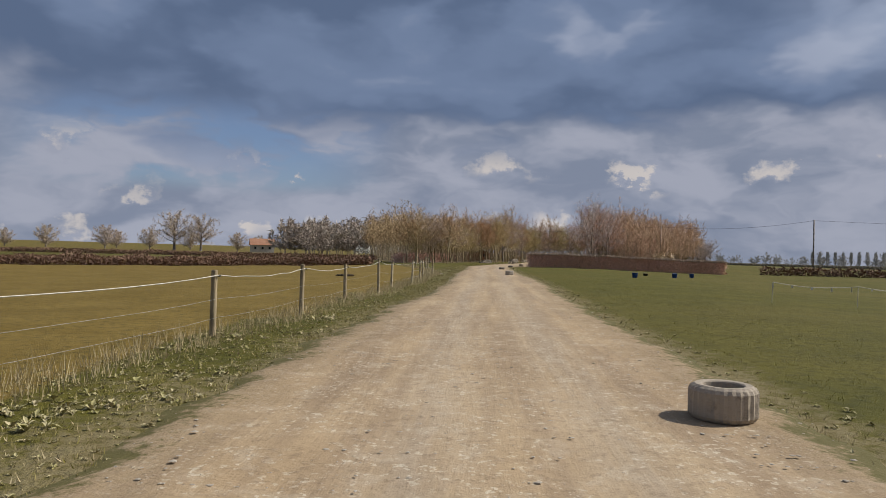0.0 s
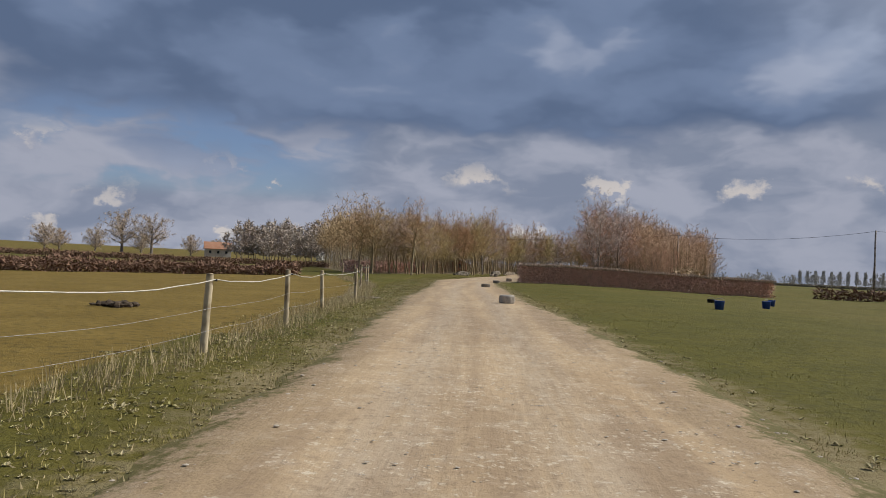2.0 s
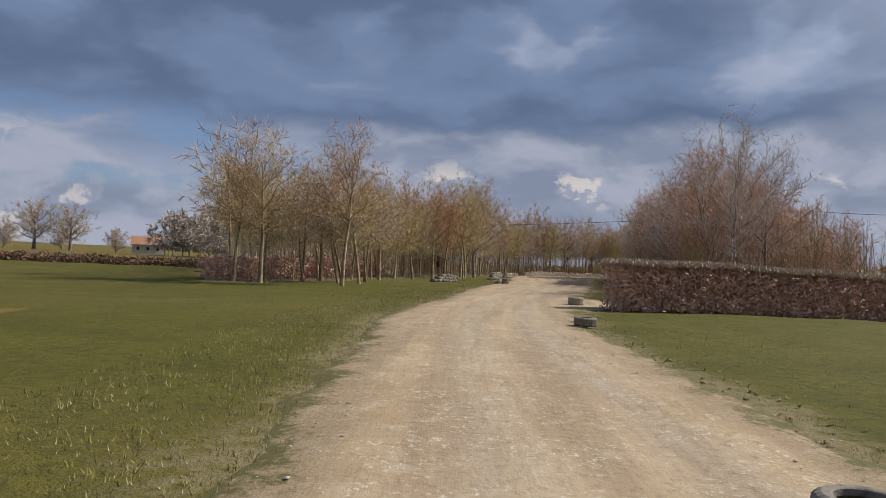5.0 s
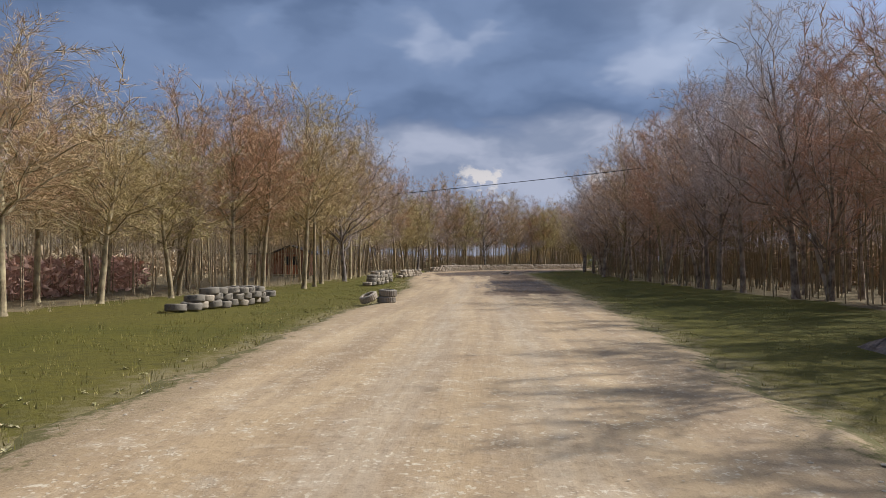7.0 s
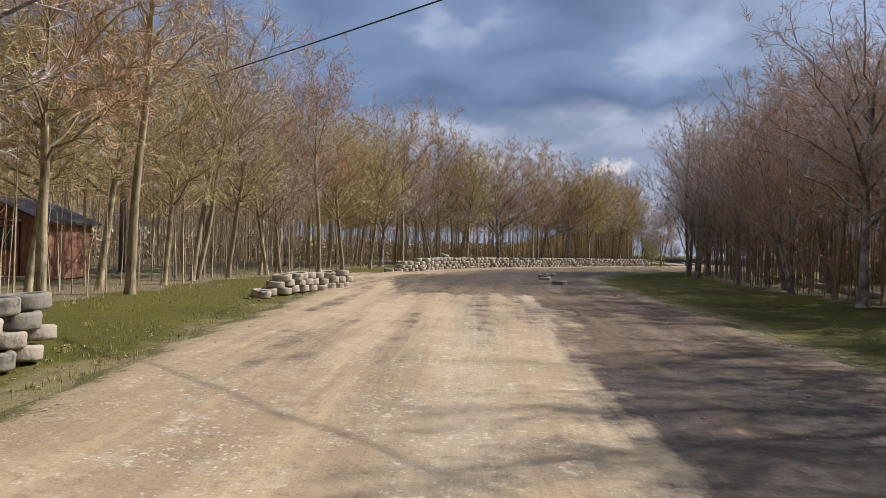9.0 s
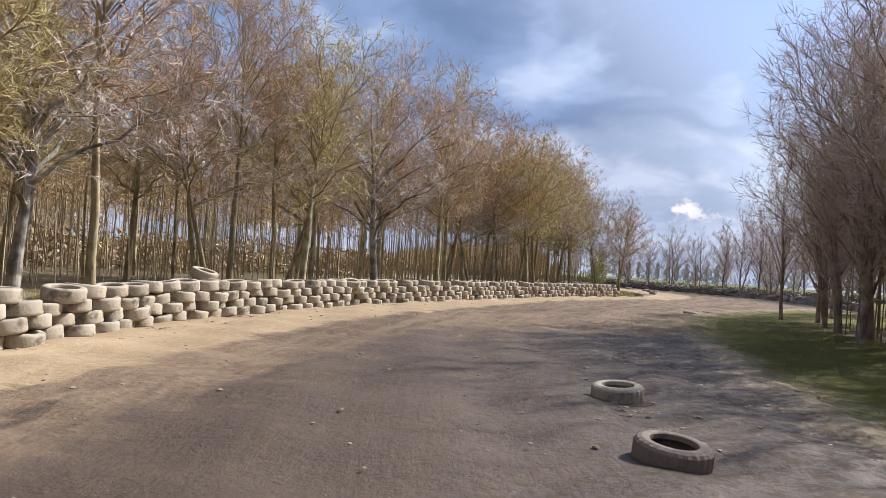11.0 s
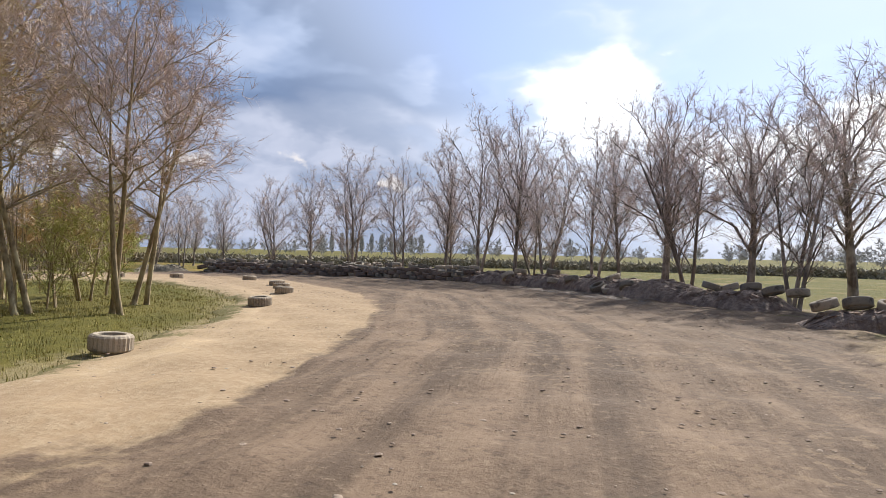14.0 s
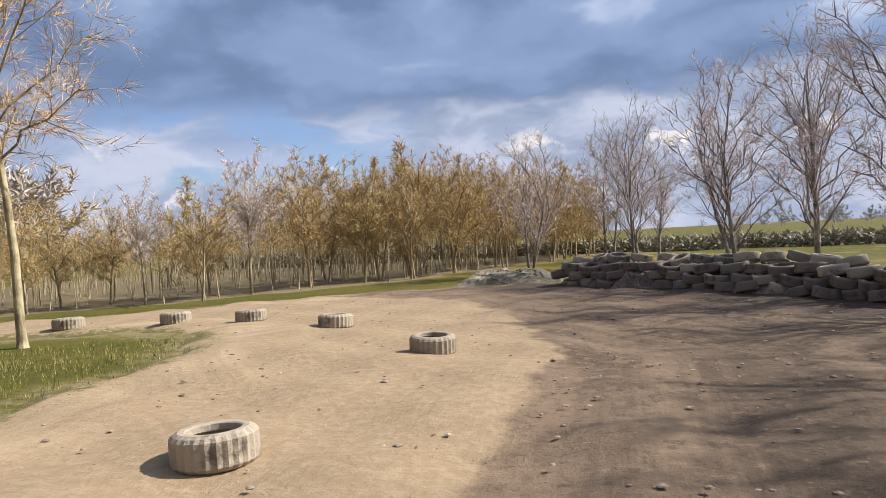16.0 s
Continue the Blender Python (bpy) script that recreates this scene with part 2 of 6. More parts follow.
    col = g.mix(g.ramp(rim, -0.25, 0.12, 0.9, 0.0), col, (0.093, 0.085, 0.023))
    h = g.math("ADD", g.math("MULTIPLY", fine, 1.2), g.math("MULTIPLY", stones, 0.35))
    h = g.math("ADD", h, g.math("MULTIPLY", g.math("ADD", fine_streak, g.math("MULTIPLY", wetness, fine)), 0.8))
    return col, h


def bark(base, light):
    def build(g, co):
        s = g.vmath("MULTIPLY", co, (1.0, 1.0, 0.18))
        n = g.noise(s, 16.0, 5.0, 0.65)
        col = g.mix(g.ramp(n, 0.35, 0.65), tuple(v * 0.5 for v in base), base)
        col = g.mix(g.math("MULTIPLY", g.ramp(g.noise(co, 2.2, 3.0), 0.40, 0.62), g.ramp(random_of(g), 0.1, 0.9, 0.2, 1.0)), col, light)
        return col, n
    return build


def twig(a, b):
    def build(g, co):
        r = g.math("ADD", g.math("MULTIPLY", g.noise(co, 0.35, 2.0), 0.4), g.math("MULTIPLY", random_of(g), 0.6))
        return g.mix(g.ramp(r, 0.25, 0.75), a, b), None
    return build


def tyre_rubber(dust, dark):
    def build(g, co):
        n = g.noise(co, 3.2, 5.0, 0.65)
        f = g.noise(co, 22.0, 4.0, 0.65)
        r = random_of(g)
        col = g.mix(g.ramp(r, 0.0, 1.0, 0.0, 0.55), dust, tuple(v * 0.72 for v in dust))
        col = g.mix(g.ramp(n, 0.53, 0.70, 0.0, 0.8), col, dark)
        col = g.mix(g.ramp(f, 0.5, 0.75, 0.0, 0.4), col, tuple(v * 0.5 for v in dust))
        return col, f
    return build


M_GROUND = material("field_cover", cover, 0.95, 0.05, 0.15)
M_ROAD = material("crushed_stone", gravel, 0.92, 0.014, 0.2)
M_BARK = material("bark", bark((0.33, 0.255, 0.15), (0.48, 0.405, 0.24)), 0.9, 0.02)
M_BARK_D = material("bark_dark", bark((0.21, 0.175, 0.15), (0.40, 0.35, 0.30)), 0.9, 0.02)
M_BARK_E = material("bark_brown", bark((0.27, 0.205, 0.155), (0.46, 0.38, 0.29)), 0.9, 0.02)
M_TWIG = material("twigs_bud_brown", twig((0.49, 0.30, 0.17), (0.48, 0.345, 0.185)), 0.85)
M_TWIG_G = material("twigs_grey_brown", twig((0.52, 0.43, 0.39), (0.58, 0.49, 0.44)), 0.85)
M_TWIG_Y = material("twigs_yellow", twig((0.48, 0.40, 0.18), (0.48, 0.36, 0.175)), 0.85)
M_TWIG_T = material("twigs_golden", twig((0.46, 0.335, 0.15), (0.45, 0.315, 0.145)), 0.85)
M_TWIG_L = material("twigs_fresh_leaf", twig((0.36, 0.38, 0.12), (0.42, 0.40, 0.15)), 0.85)
M_SAPLING = material("sapling_bark", bark((0.47, 0.37, 0.235), (0.56, 0.475, 0.31)), 0.9, 0.01)
M_TWIG_M = material("twigs_mauve", twig((0.47, 0.365, 0.31), (0.50, 0.405, 0.32)), 0.85)
M_TWIG_R = material("twigs_red_brown", twig((0.54, 0.325, 0.215), (0.54, 0.385, 0.255)), 0.85)
M_TWIG_O = material("twigs_oak", twig((0.44, 0.345, 0.255), (0.47, 0.38, 0.28)), 0.85)
# Both far woods are paled: distance haze is put into their colours.
M_FAR = material("far_wood", two_tone((0.452, 0.381, 0.315), (0.501, 0.445, 0.365), 0.06, 0.6, island=0.5, c=(0.529, 0.425, 0.334)), 0.95)
M_FAR_E = material("hazed_east_wood", two_tone((0.451, 0.433, 0.406), (0.505, 0.491, 0.462), 0.06, 0.6, island=0.4, c=(0.526, 0.479, 0.437)), 0.95)
# Far paler than real twigs, to make up for the hedge's backlit face.
M_HEDGE = material("hedge_twigs_paled", two_tone((0.600, 0.366, 0.283), (0.732, 0.483, 0.374), 0.8, 2.0, island=0.9, c=(0.878, 0.596, 0.457)), 0.95)
# Darker copy of the hedge twigs, without the paling against backlight.
M_HEDGE_D = material("hedge_twigs_dark", two_tone((0.193, 0.112, 0.076), (0.246, 0.152, 0.100), 0.8, 7.0, island=0.6, c=(0.280, 0.166, 0.106)), 0.95)
M_BRUSH = material("undergrowth_twigs", two_tone((0.47, 0.35, 0.225), (0.54, 0.42, 0.27), 0.5, 2.0, island=0.6, c=(0.60, 0.47, 0.30)), 0.95)
M_HEDGE_TOP = material("hedge_cut_tips", two_tone((0.539, 0.437, 0.339), (0.435, 0.330, 0.251), 2.0, 8.0), 0.95)
# Olive lightened so the colour carries the haze of distance.
M_HEDGE_G = material("hazed_olive_hedge", two_tone((0.32, 0.29, 0.205), (0.37, 0.335, 0.24), 0.3, 3.0, island=0.4, c=(0.40, 0.335, 0.25)), 0.95)
M_BLOSSOM = material("blackthorn_blossom", two_tone((0.55, 0.53, 0.47), (0.72, 0.70, 0.64), 1.5, 6.0), 0.9)
M_TYRE = material("dusty_whitened_rubber", tyre_rubber((0.414, 0.346, 0.261), (0.074, 0.059, 0.045)), 0.9, 0.012)
M_TYRE_G = material("weathered_rubber", tyre_rubber((0.245, 0.212, 0.165), (0.045, 0.04, 0.034)), 0.85, 0.01)
M_TYRE_C = material("chalky_grey_rubber", tyre_rubber((0.40, 0.36, 0.305), (0.25, 0.22, 0.18)), 0.9, 0.008)
M_TYRE_B = material("muddy_black_rubber", tyre_rubber((0.20, 0.152, 0.12), (0.055, 0.043, 0.036)), 0.85, 0.01)
M_TYRE_S = material("sand_coloured_rubber", tyre_rubber((0.363, 0.300, 0.222), (0.074, 0.061, 0.047)), 0.9, 0.012)
M_POST = material("weathered_post", bark((0.38, 0.30, 0.18), (0.50, 0.42, 0.28)), 0.9, 0.01)
M_TAPE = material("white_fence_tape", two_tone((0.50, 0.47, 0.38), (0.66, 0.63, 0.54), 4.0), 0.7)
M_WIRE = material("thin_wire", two_tone((0.33, 0.31, 0.27), (0.42, 0.40, 0.36), 3.0), 0.5)
M_CABLE = material("black_cable", two_tone((0.03, 0.03, 0.035), (0.05, 0.05, 0.055), 1.0), 0.6)
M_STRAW = material("dead_grass", two_tone((0.46, 0.37, 0.20), (0.54, 0.45, 0.28), 1.2, 9.0, island=0.5, c=(0.36, 0.285, 0.14)), 0.95, 0.0, 0.1)
M_BLADE = material("grass_blades", two_tone((0.185, 0.172, 0.034), (0.25, 0.215, 0.055), 0.7, 6.0, island=0.9, c=(0.46, 0.38, 0.18)), 0.95, 0.0, 0.08)
M_DOCK = material("dock_leaves", two_tone((0.33, 0.31, 0.11), (0.44, 0.39, 0.19), 3.0, 12.0, island=0.9, c=(0.52, 0.44, 0.28)), 0.95, 0.0, 0.1)
M_EARTH = material("bank_earth", two_tone((0.16, 0.115, 0.09), (0.34, 0.26, 0.205), 3.0, 14.0), 0.95, 0.06)
M_MOUND = material("grassy_earth", two_tone((0.20, 0.165, 0.11), (0.31, 0.26, 0.185), 2.0, 11.0), 0.95, 0.05)
M_ROCK = material("pale_stone", two_tone((0.40, 0.345, 0.27), (0.50, 0.445, 0.36), 3.0, 20.0, island=0.5, c=(0.36, 0.30, 0.225)), 0.9, 0.01)
M_RUBBLE = material("broken_brown_stone", two_tone((0.27, 0.22, 0.155), (0.42, 0.36, 0.27), 3.0, 20.0, island=0.7, c=(0.20, 0.16, 0.11)), 0.9, 0.01)
M_CLOD = material("mud_clods", two_tone((0.187, 0.134, 0.097), (0.273, 0.200, 0.147), 3.0, 20.0, island=0.8, c=(0.408, 0.322, 0.240)), 0.95, 0.01)
M_MUCK = material("dung", two_tone((0.05, 0.036, 0.024), (0.10, 0.072, 0.045), 3.0, 20.0), 0.95, 0.02)
M_SHED = material("stained_boards", bark((0.36, 0.17, 0.105), (0.42, 0.215, 0.135)), 0.8, 0.01)
M_SHED_DOOR = material("red_brown_door", bark((0.46, 0.17, 0.085), (0.52, 0.22, 0.12)), 0.7, 0.01)
M_FELT = material("roof_felt", two_tone((0.06, 0.055, 0.058), (0.10, 0.09, 0.09), 2.0), 0.9)
M_GLASS = material("dark_window", lambda g, co: ((0.03, 0.035, 0.04), None), 0.1, 0.0, 0.5)
M_BLUE = material("blue_plastic", two_tone((0.02, 0.065, 0.30), (0.03, 0.09, 0.36), 3.0), 0.5)
M_BLACK = material("black_plastic", two_tone((0.02, 0.02, 0.022), (0.04, 0.04, 0.042), 3.0), 0.5)
M_BRICK = material("far_brick", two_tone((0.38, 0.19, 0.11), (0.44, 0.24, 0.15), 0.6), 0.9)
M_WHITE = material("white_render", two_tone((0.52, 0.48, 0.42), (0.60, 0.56, 0.49), 0.5), 0.9)


# ---- mesh helpers ----
def mesh_of(name, v, f, mat, smooth=False):
    me = bpy.data.meshes.new(name)
    me.from_pydata(v, [], f)
    me.materials.append(mat)
    if smooth:
        me.shade_smooth()
    return me


def part(name, me, parent=None, label="", m=None):
    ob = new(name, me)
    if parent is not None:
        ob.parent = parent
    if m is not None:
        ob.matrix_basis = m
    if label:
        ob["label"] = label
    return ob


class Build:
    """Collects vertices and faces for one mesh."""

    def __init__(self):
        self.v, self.f = [], []

    def tube(self, p0, p1, r0, r1, n=5, cap=False):
        p0, p1 = Vector(p0), Vector(p1)
        d = (p1 - p0)
        if d.length < 1e-6:
            return
        d.normalize()
        a = d.orthogonal().normalized()
        b = d.cross(a)
        k = len(self.v)
        for p, r in ((p0, r0), (p1, r1)):
            for i in range(n):
                w = 2 * math.pi * i / n
                self.v.append(tuple(p + (a * math.cos(w) + b * math.sin(w)) * r))
        self.f += [(k + i, k + (i + 1) % n, k + n + (i + 1) % n, k + n + i) for i in range(n)]
        if cap:
            self.f.append(tuple(range(k + n, k + 2 * n)))
            self.f.append(tuple(reversed(range(k, k + n))))

    def sliver(self, p, d, length, width, side):
        """A thin tapering twig or blade."""
        k = len(self.v)
        s = d.cross(side)
        if s.length < 1e-5:
            s = d.orthogonal()
        s = s.normalized() * width * 0.5
        self.v += [tuple(p - s), tuple(p + s), tuple(p + d * length)]
        self.f.append((k, k + 1, k + 2))

    def box(self, c, size, rz=0.0, taper=1.0):
        k = len(self.v)
        ca, sa = math.cos(rz), math.sin(rz)
        for dz in (-0.5, 0.5):
            t = taper if dz > 0 else 1.0
            for dx, dy in ((-0.5, -0.5), (0.5, -0.5), (0.5, 0.5), (-0.5, 0.5)):
                x, y = dx * size[0] * t, dy * size[1] * t
                self.v.append((c[0] + ca * x - sa * y, c[1] + sa * x + ca * y, c[2] + dz * size[2]))
        self.f += [tuple(k + i for i in q) for q in ((3, 2, 1, 0), (4, 5, 6, 7), (0, 1, 5, 4), (1, 2, 6, 5), (2, 3, 7, 6), (3, 0, 4, 7))]

    def lump(self, c, size, rng, n=7):
        """A rough stone or clod."""
        k = len(self.v)
        rings = ((-0.25, 0.85), (0.15, 1.0), (0.6, 0.6))
        ph = rng.random() * 6.28
        for h, r in rings:
            for i in range(n):
                w = ph + 2 * math.pi * i / n
                q = r * (0.75 + 0.5 * rng.random())
                self.v.append((c[0] + size[0] * q * math.cos(w), c[1] + size[1] * q * math.sin(w), c[2] + size[2] * (h + 0.2 * (rng.random() - 0.5))))
        self.v.append((c[0], c[1], c[2] + size[2] * 0.85))
        for j in range(2):
            self.f += [(k + j * n + i, k + j * n + (i + 1) % n, k + j * n + n + (i + 1) % n, k + j * n + n + i) for i in range(n)]
        t = k + 3 * n
        self.f += [(k + 2 * n + i, k + 2 * n + (i + 1) % n, t) for i in range(n)]

    def mesh(self, name, mat, smooth=False):
        return mesh_of(name, self.v, self.f, mat, smooth)


def along(line, step, jitter=0.0, rng=None):
    """Points every step metres along a polyline, each with its heading."""
    out, carry = [], 0.0
    for a, b in zip(line[:-1], line[1:]):
        a, b = Vector((a[0], a[1])), Vector((b[0], b[1]))
        d = b - a
        n = d.length
        s = carry
        while s < n:
            p = a + d * (s / n)
            out.append((p.x, p.y, math.atan2(d.y, d.x)))
            s += step + (rng.uniform(-jitter, jitter) if rng else 0.0)
        carry = s - n
    return out


def distance_to(line, x, y):
    """Distance of arrays x, y from a polyline."""
    best = np.full(np.shape(x), 1e9)
    for (ax, ay), (bx, by) in zip(line[:-1], line[1:]):
        dx, dy = bx - ax, by - ay
        t = np.clip(((x - ax) * dx + (y - ay) * dy) / (dx * dx + dy * dy), 0, 1)
        best = np.minimum(best, np.hypot(x - ax - t * dx, y - ay - t * dy))
    return best


def inside(poly, x, y):
    x, y = np.asarray(x, float), np.asarray(y, float)
    hit = np.zeros(x.shape, bool)
    for (ax, ay), (bx, by) in zip(poly, poly[1:] + poly[:1]):
        if ay != by:
            hit ^= ((ay > y) != (by > y)) & (x < (bx - ax) * (y - ay) / (by - ay) + ax)
    return hit


def step01(v, lo, hi):
    t = np.clip((v - lo) / (hi - lo), 0, 1)
    return t * t * (3 - 2 * t)


# ---- plan ----
ROAD_L = [(-3.6, -40), (-2.5, 2), (-2.1, 8.8), (-1.3, 19.6), (-0.3, 27), (0.4, 37), (1.0, 50), (1.2, 56), (1.8, 63), (2.5, 73), (3.4, 90),
          (4.4, 96), (5.7, 101), (6.8, 106), (8.2, 113.5), (10.0, 121), (11.5, 127), (13.3, 132), (14.5, 137.5), (16.2, 144), (17.8, 155), (20.0, 166), (21.2, 177), (22.2, 181.5), (24.4, 183.6)]
WALL_LINE = [(24.6, 184.4), (26.4, 186.2), (28.2, 189.6), (30.4, 192.8), (33.5, 196.5), (38.2, 200.9), (43.7, 205.8), (50.0, 210.6), (56.2, 214.6)]
ROAD_R = [(2.2, -40), (3.1, 4), (3.6, 12), (4.0, 20), (4.7, 31), (5.4, 37), (6.0, 50), (6.2, 59), (6.9, 68), (7.4, 77), (8.2, 88), (9.6, 96), (12.5, 99.5), (16.0, 101.0),
          (17.0, 103.6), (14.3, 104.6), (13.1, 106.4), (13.6, 109.2), (15.3, 114.4), (17.8, 122), (20.6, 131), (22.8, 138.5), (25.4, 148), (28.4, 158), (30.6, 166), (32.6, 174),
          (34.6, 179.5), (37.5, 184.5), (41.5, 190.5), (45.5, 195.5), (50.5, 199.8), (56.0, 203.2), (62.0, 206.4), (69.0, 209.5), (74.5, 211.5)]
BANK = [(75.6, 213.8), (77.6, 217.6), (79.6, 221.8), (80.8, 226.2), (81.3, 231.0), (80.6, 236.0), (78.8, 240.0), (76.8, 243.2), (74.9, 245.0)]
HAIRPIN = [(58.7, 215.6), (63.9, 220.7), (67.0, 225.5), (68.3, 231.0), (68.9, 235.5), (68.2, 238.0), (66.0, 239.4), (62, 238.4), (54, 235.2), (47, 232.4)]
FAR_EDGE = [(75.2, 246.2), (72.9, 246.3), (70.5, 245.6), (67.5, 244.4), (65.0, 242.8), (62, 241.3), (54, 238.3), (46, 235.2)]
TRACK = ROAD_L + WALL_LINE + HAIRPIN + FAR_EDGE[::-1] + [(83.0, 237), (83.3, 230), (82.5, 223.4), (79, 216), (76.5, 211.8)] + ROAD_R[::-1]
MID = [(-0.6, -40), (0.3, 4), (1.3, 25), (3.3, 50), (4.4, 70), (6.0, 90), (9.0, 105), (13.0, 119), (18.0, 138), (22.5, 155), (26.5, 170), (31, 183), (38, 193), (47, 201), (56, 208), (66, 215), (74, 224), (76, 234), (72, 241.5), (64, 240.5), (50, 235.5)]
WOOD_L = [(-5, 112), (0, 123), (4, 134), (9, 146), (13, 158), (16.5, 172), (20.5, 184), (26, 196), (33, 203.5), (42, 210.5), (52, 218.5), (59.5, 224.5), (50, 232), (44, 252), (20, 246), (-4, 226), (-20, 202), (-18, 170), (-12, 138), (-6.5, 114.5)]
WOOD_R = [(26, 112), (27.5, 125), (31, 141), (33.5, 153), (37, 164), (43, 183), (50, 194), (59, 196), (64, 180), (55, 152), (43, 128), (32, 109)]
WOOD_Y = [(54, 241.0), (59, 243.5), (63.5, 245.5), (67.5, 248), (70.5, 251.0), (74.5, 257), (80, 268), (75, 288), (55, 276), (42, 252)]


SAND_LINE = [(60.0, 213.6), (64.9, 217.8), (67.9, 220.8), (70.7, 224.9), (72.8, 229.7), (73.7, 234.0), (73.5, 239.0), (72.0, 243.0)]
OUTER = SAND_LINE + [(90, 243), (90, 205), (60, 205)]


def land(x, y):
    """Height of the fields."""
    x, y = np.asarray(x, float), np.asarray(y, float)
    d = distance_to(MID, x, y)
    east = x > np.interp(y, [p[1] for p in MID[:17]], [p[0] for p in MID[:17]])
    z = np.where(east, -0.62 * step01(d, 5, 34), -0.35 * step01(d, 7, 32)) * step01(-y, -136, np.where(east, -112, -95))
    z = z + 0.04 * np.sin(x * 0.9 + 1.3 * np.sin(y * 0.31)) * np.sin(y * 0.7) * step01(d, 4, 9)
    # beyond the earth bank the land falls slightly away to the north-east
    sector = step01(x, 72, 112) * step01(y, 150, 232)
    fall = np.maximum(0.77 * (x - 84) + 0.64 * (y - 228) - 8, 0)
    z = z + (0.9 * step01(np.hypot(x - 20, y - 120), 180, 500) + 16.0 * step01(np.hypot(x, y), 900, 3000)) * (1 - sector) - 0.003 * fall * sector
    return z - 0.05 * (1 - step01(d, 6, 9))


LAND_X, LAND_Y = np.arange(-200, 301, 1.0), np.arange(-50, 601, 1.0)
LAND = land(*np.meshgrid(LAND_X, LAND_Y)).tolist()


def ground_z(x, y):
    """Height of the fields at one place, from a one-metre table."""
    i, j = min(max(int(x + 200), 0), 499), min(max(int(y + 50), 0), 649)
    u, w = min(max(x + 200 - i, 0.0), 1.0), min(max(y + 50 - j, 0.0), 1.0)
    a, b = LAND[j], LAND[j + 1]
    return (a[i] * (1 - u) + a[i + 1] * u) * (1 - w) + (b[i] * (1 - u) + b[i + 1] * u) * w


def within(poly, x, y):
    """Whether one place lies inside a polygon."""
    hit, (ax, ay) = False, poly[-1]
    for bx, by in poly:
        if (ay > y) != (by > y) and x < (bx - ax) * (y - ay) / (by - ay) + ax:
            hit = not hit
        ax, ay = bx, by
    return hit


def color_layer(me, name, channels):
    att = me.color_attributes.new(name, "FLOAT_COLOR", "POINT")
    rgba = np.ones((len(me.vertices), 4), np.float32)
    for k, c in enumerate(channels):
        rgba[:, k] = c
    att.data.foreach_set("color", rgba.ravel())


def build_ground():
    xs = np.concatenate([[-4000, -2500, -1500, -900, -600, -400, -250, -150, -110], np.arange(-85, 125.1, 1.0), [140, 170, 220, 300, 420, 600, 900, 1500, 2500, 4000]])
    ys = np.concatenate([[-3000, -1500, -700, -300, -150, -80], np.arange(-40, 290.1, 1.0), [300, 320, 350, 400, 480, 600, 800, 1200, 2000, 4500]])
    X, Y = np.meshgrid(xs, ys)
    Z = land(X, Y)
    v = np.stack([X, Y, Z], -1).reshape(-1, 3)
    nx, ny = len(xs), len(ys)
    i = (np.arange(ny - 1)[:, None] * nx + np.arange(nx - 1)[None, :]).ravel()
    f = np.stack([i, i + 1, i + nx + 1, i + nx], -1)
    me = mesh_of("ground", v.tolist(), f.tolist(), M_GROUND, True)
    x, y = v[:, 0], v[:, 1]
    fence_x = np.interp(y, [-40, 12, 30, 52, 66, 86], [-6.5, -4.2, -2.3, -0.9, -1.4, -4.8])
    dry = np.where((x < fence_x - 0.3) & (y < 90), 1.0, 0.0)
    dry = np.where((np.hypot(x - 20, y - 120) > 140), 0.5, dry)
    dry = np.where((x > 84) & (y > 200), 0.38, dry)
    near = distance_to([(70, 206)] + BANK, x, y)
    wide_l = WOOD_L[:12] + [(50, 240), (46, 254), (18, 248), (-8, 228), (-24, 202), (-21, 170), (-13, 138), (-7, 113)]
    litter = np.maximum(np.where(inside(wide_l, x, y), 1.0, 0.0), np.where(inside(WOOD_R, x, y), 0.62, 0.0))
    litter = np.maximum(litter, np.where(inside(WOOD_Y, x, y), 0.9, 0.0))
    litter = np.maximum(litter, 0.55 * (near < 3))
    litter = np.maximum(litter, 0.34 * (((x > 84) & (y > 200)) | ((x < -20) & (y > 90)) | ((x < 0) & (y > 260))))
    rim = distance_to(TRACK + TRACK[:1], x, y)
    color_layer(me, "cover", (dry, litter, np.maximum(0.75 * np.exp(-(rim / 1.2) ** 2), 0.30 * (rim < 2.8) * (x < 2.4) * (y < 76)) * (y > -60)))
    tagged(new("ground", me), "green and dry olive pasture with brown leaf litter under trees", "ground", kind="structure")


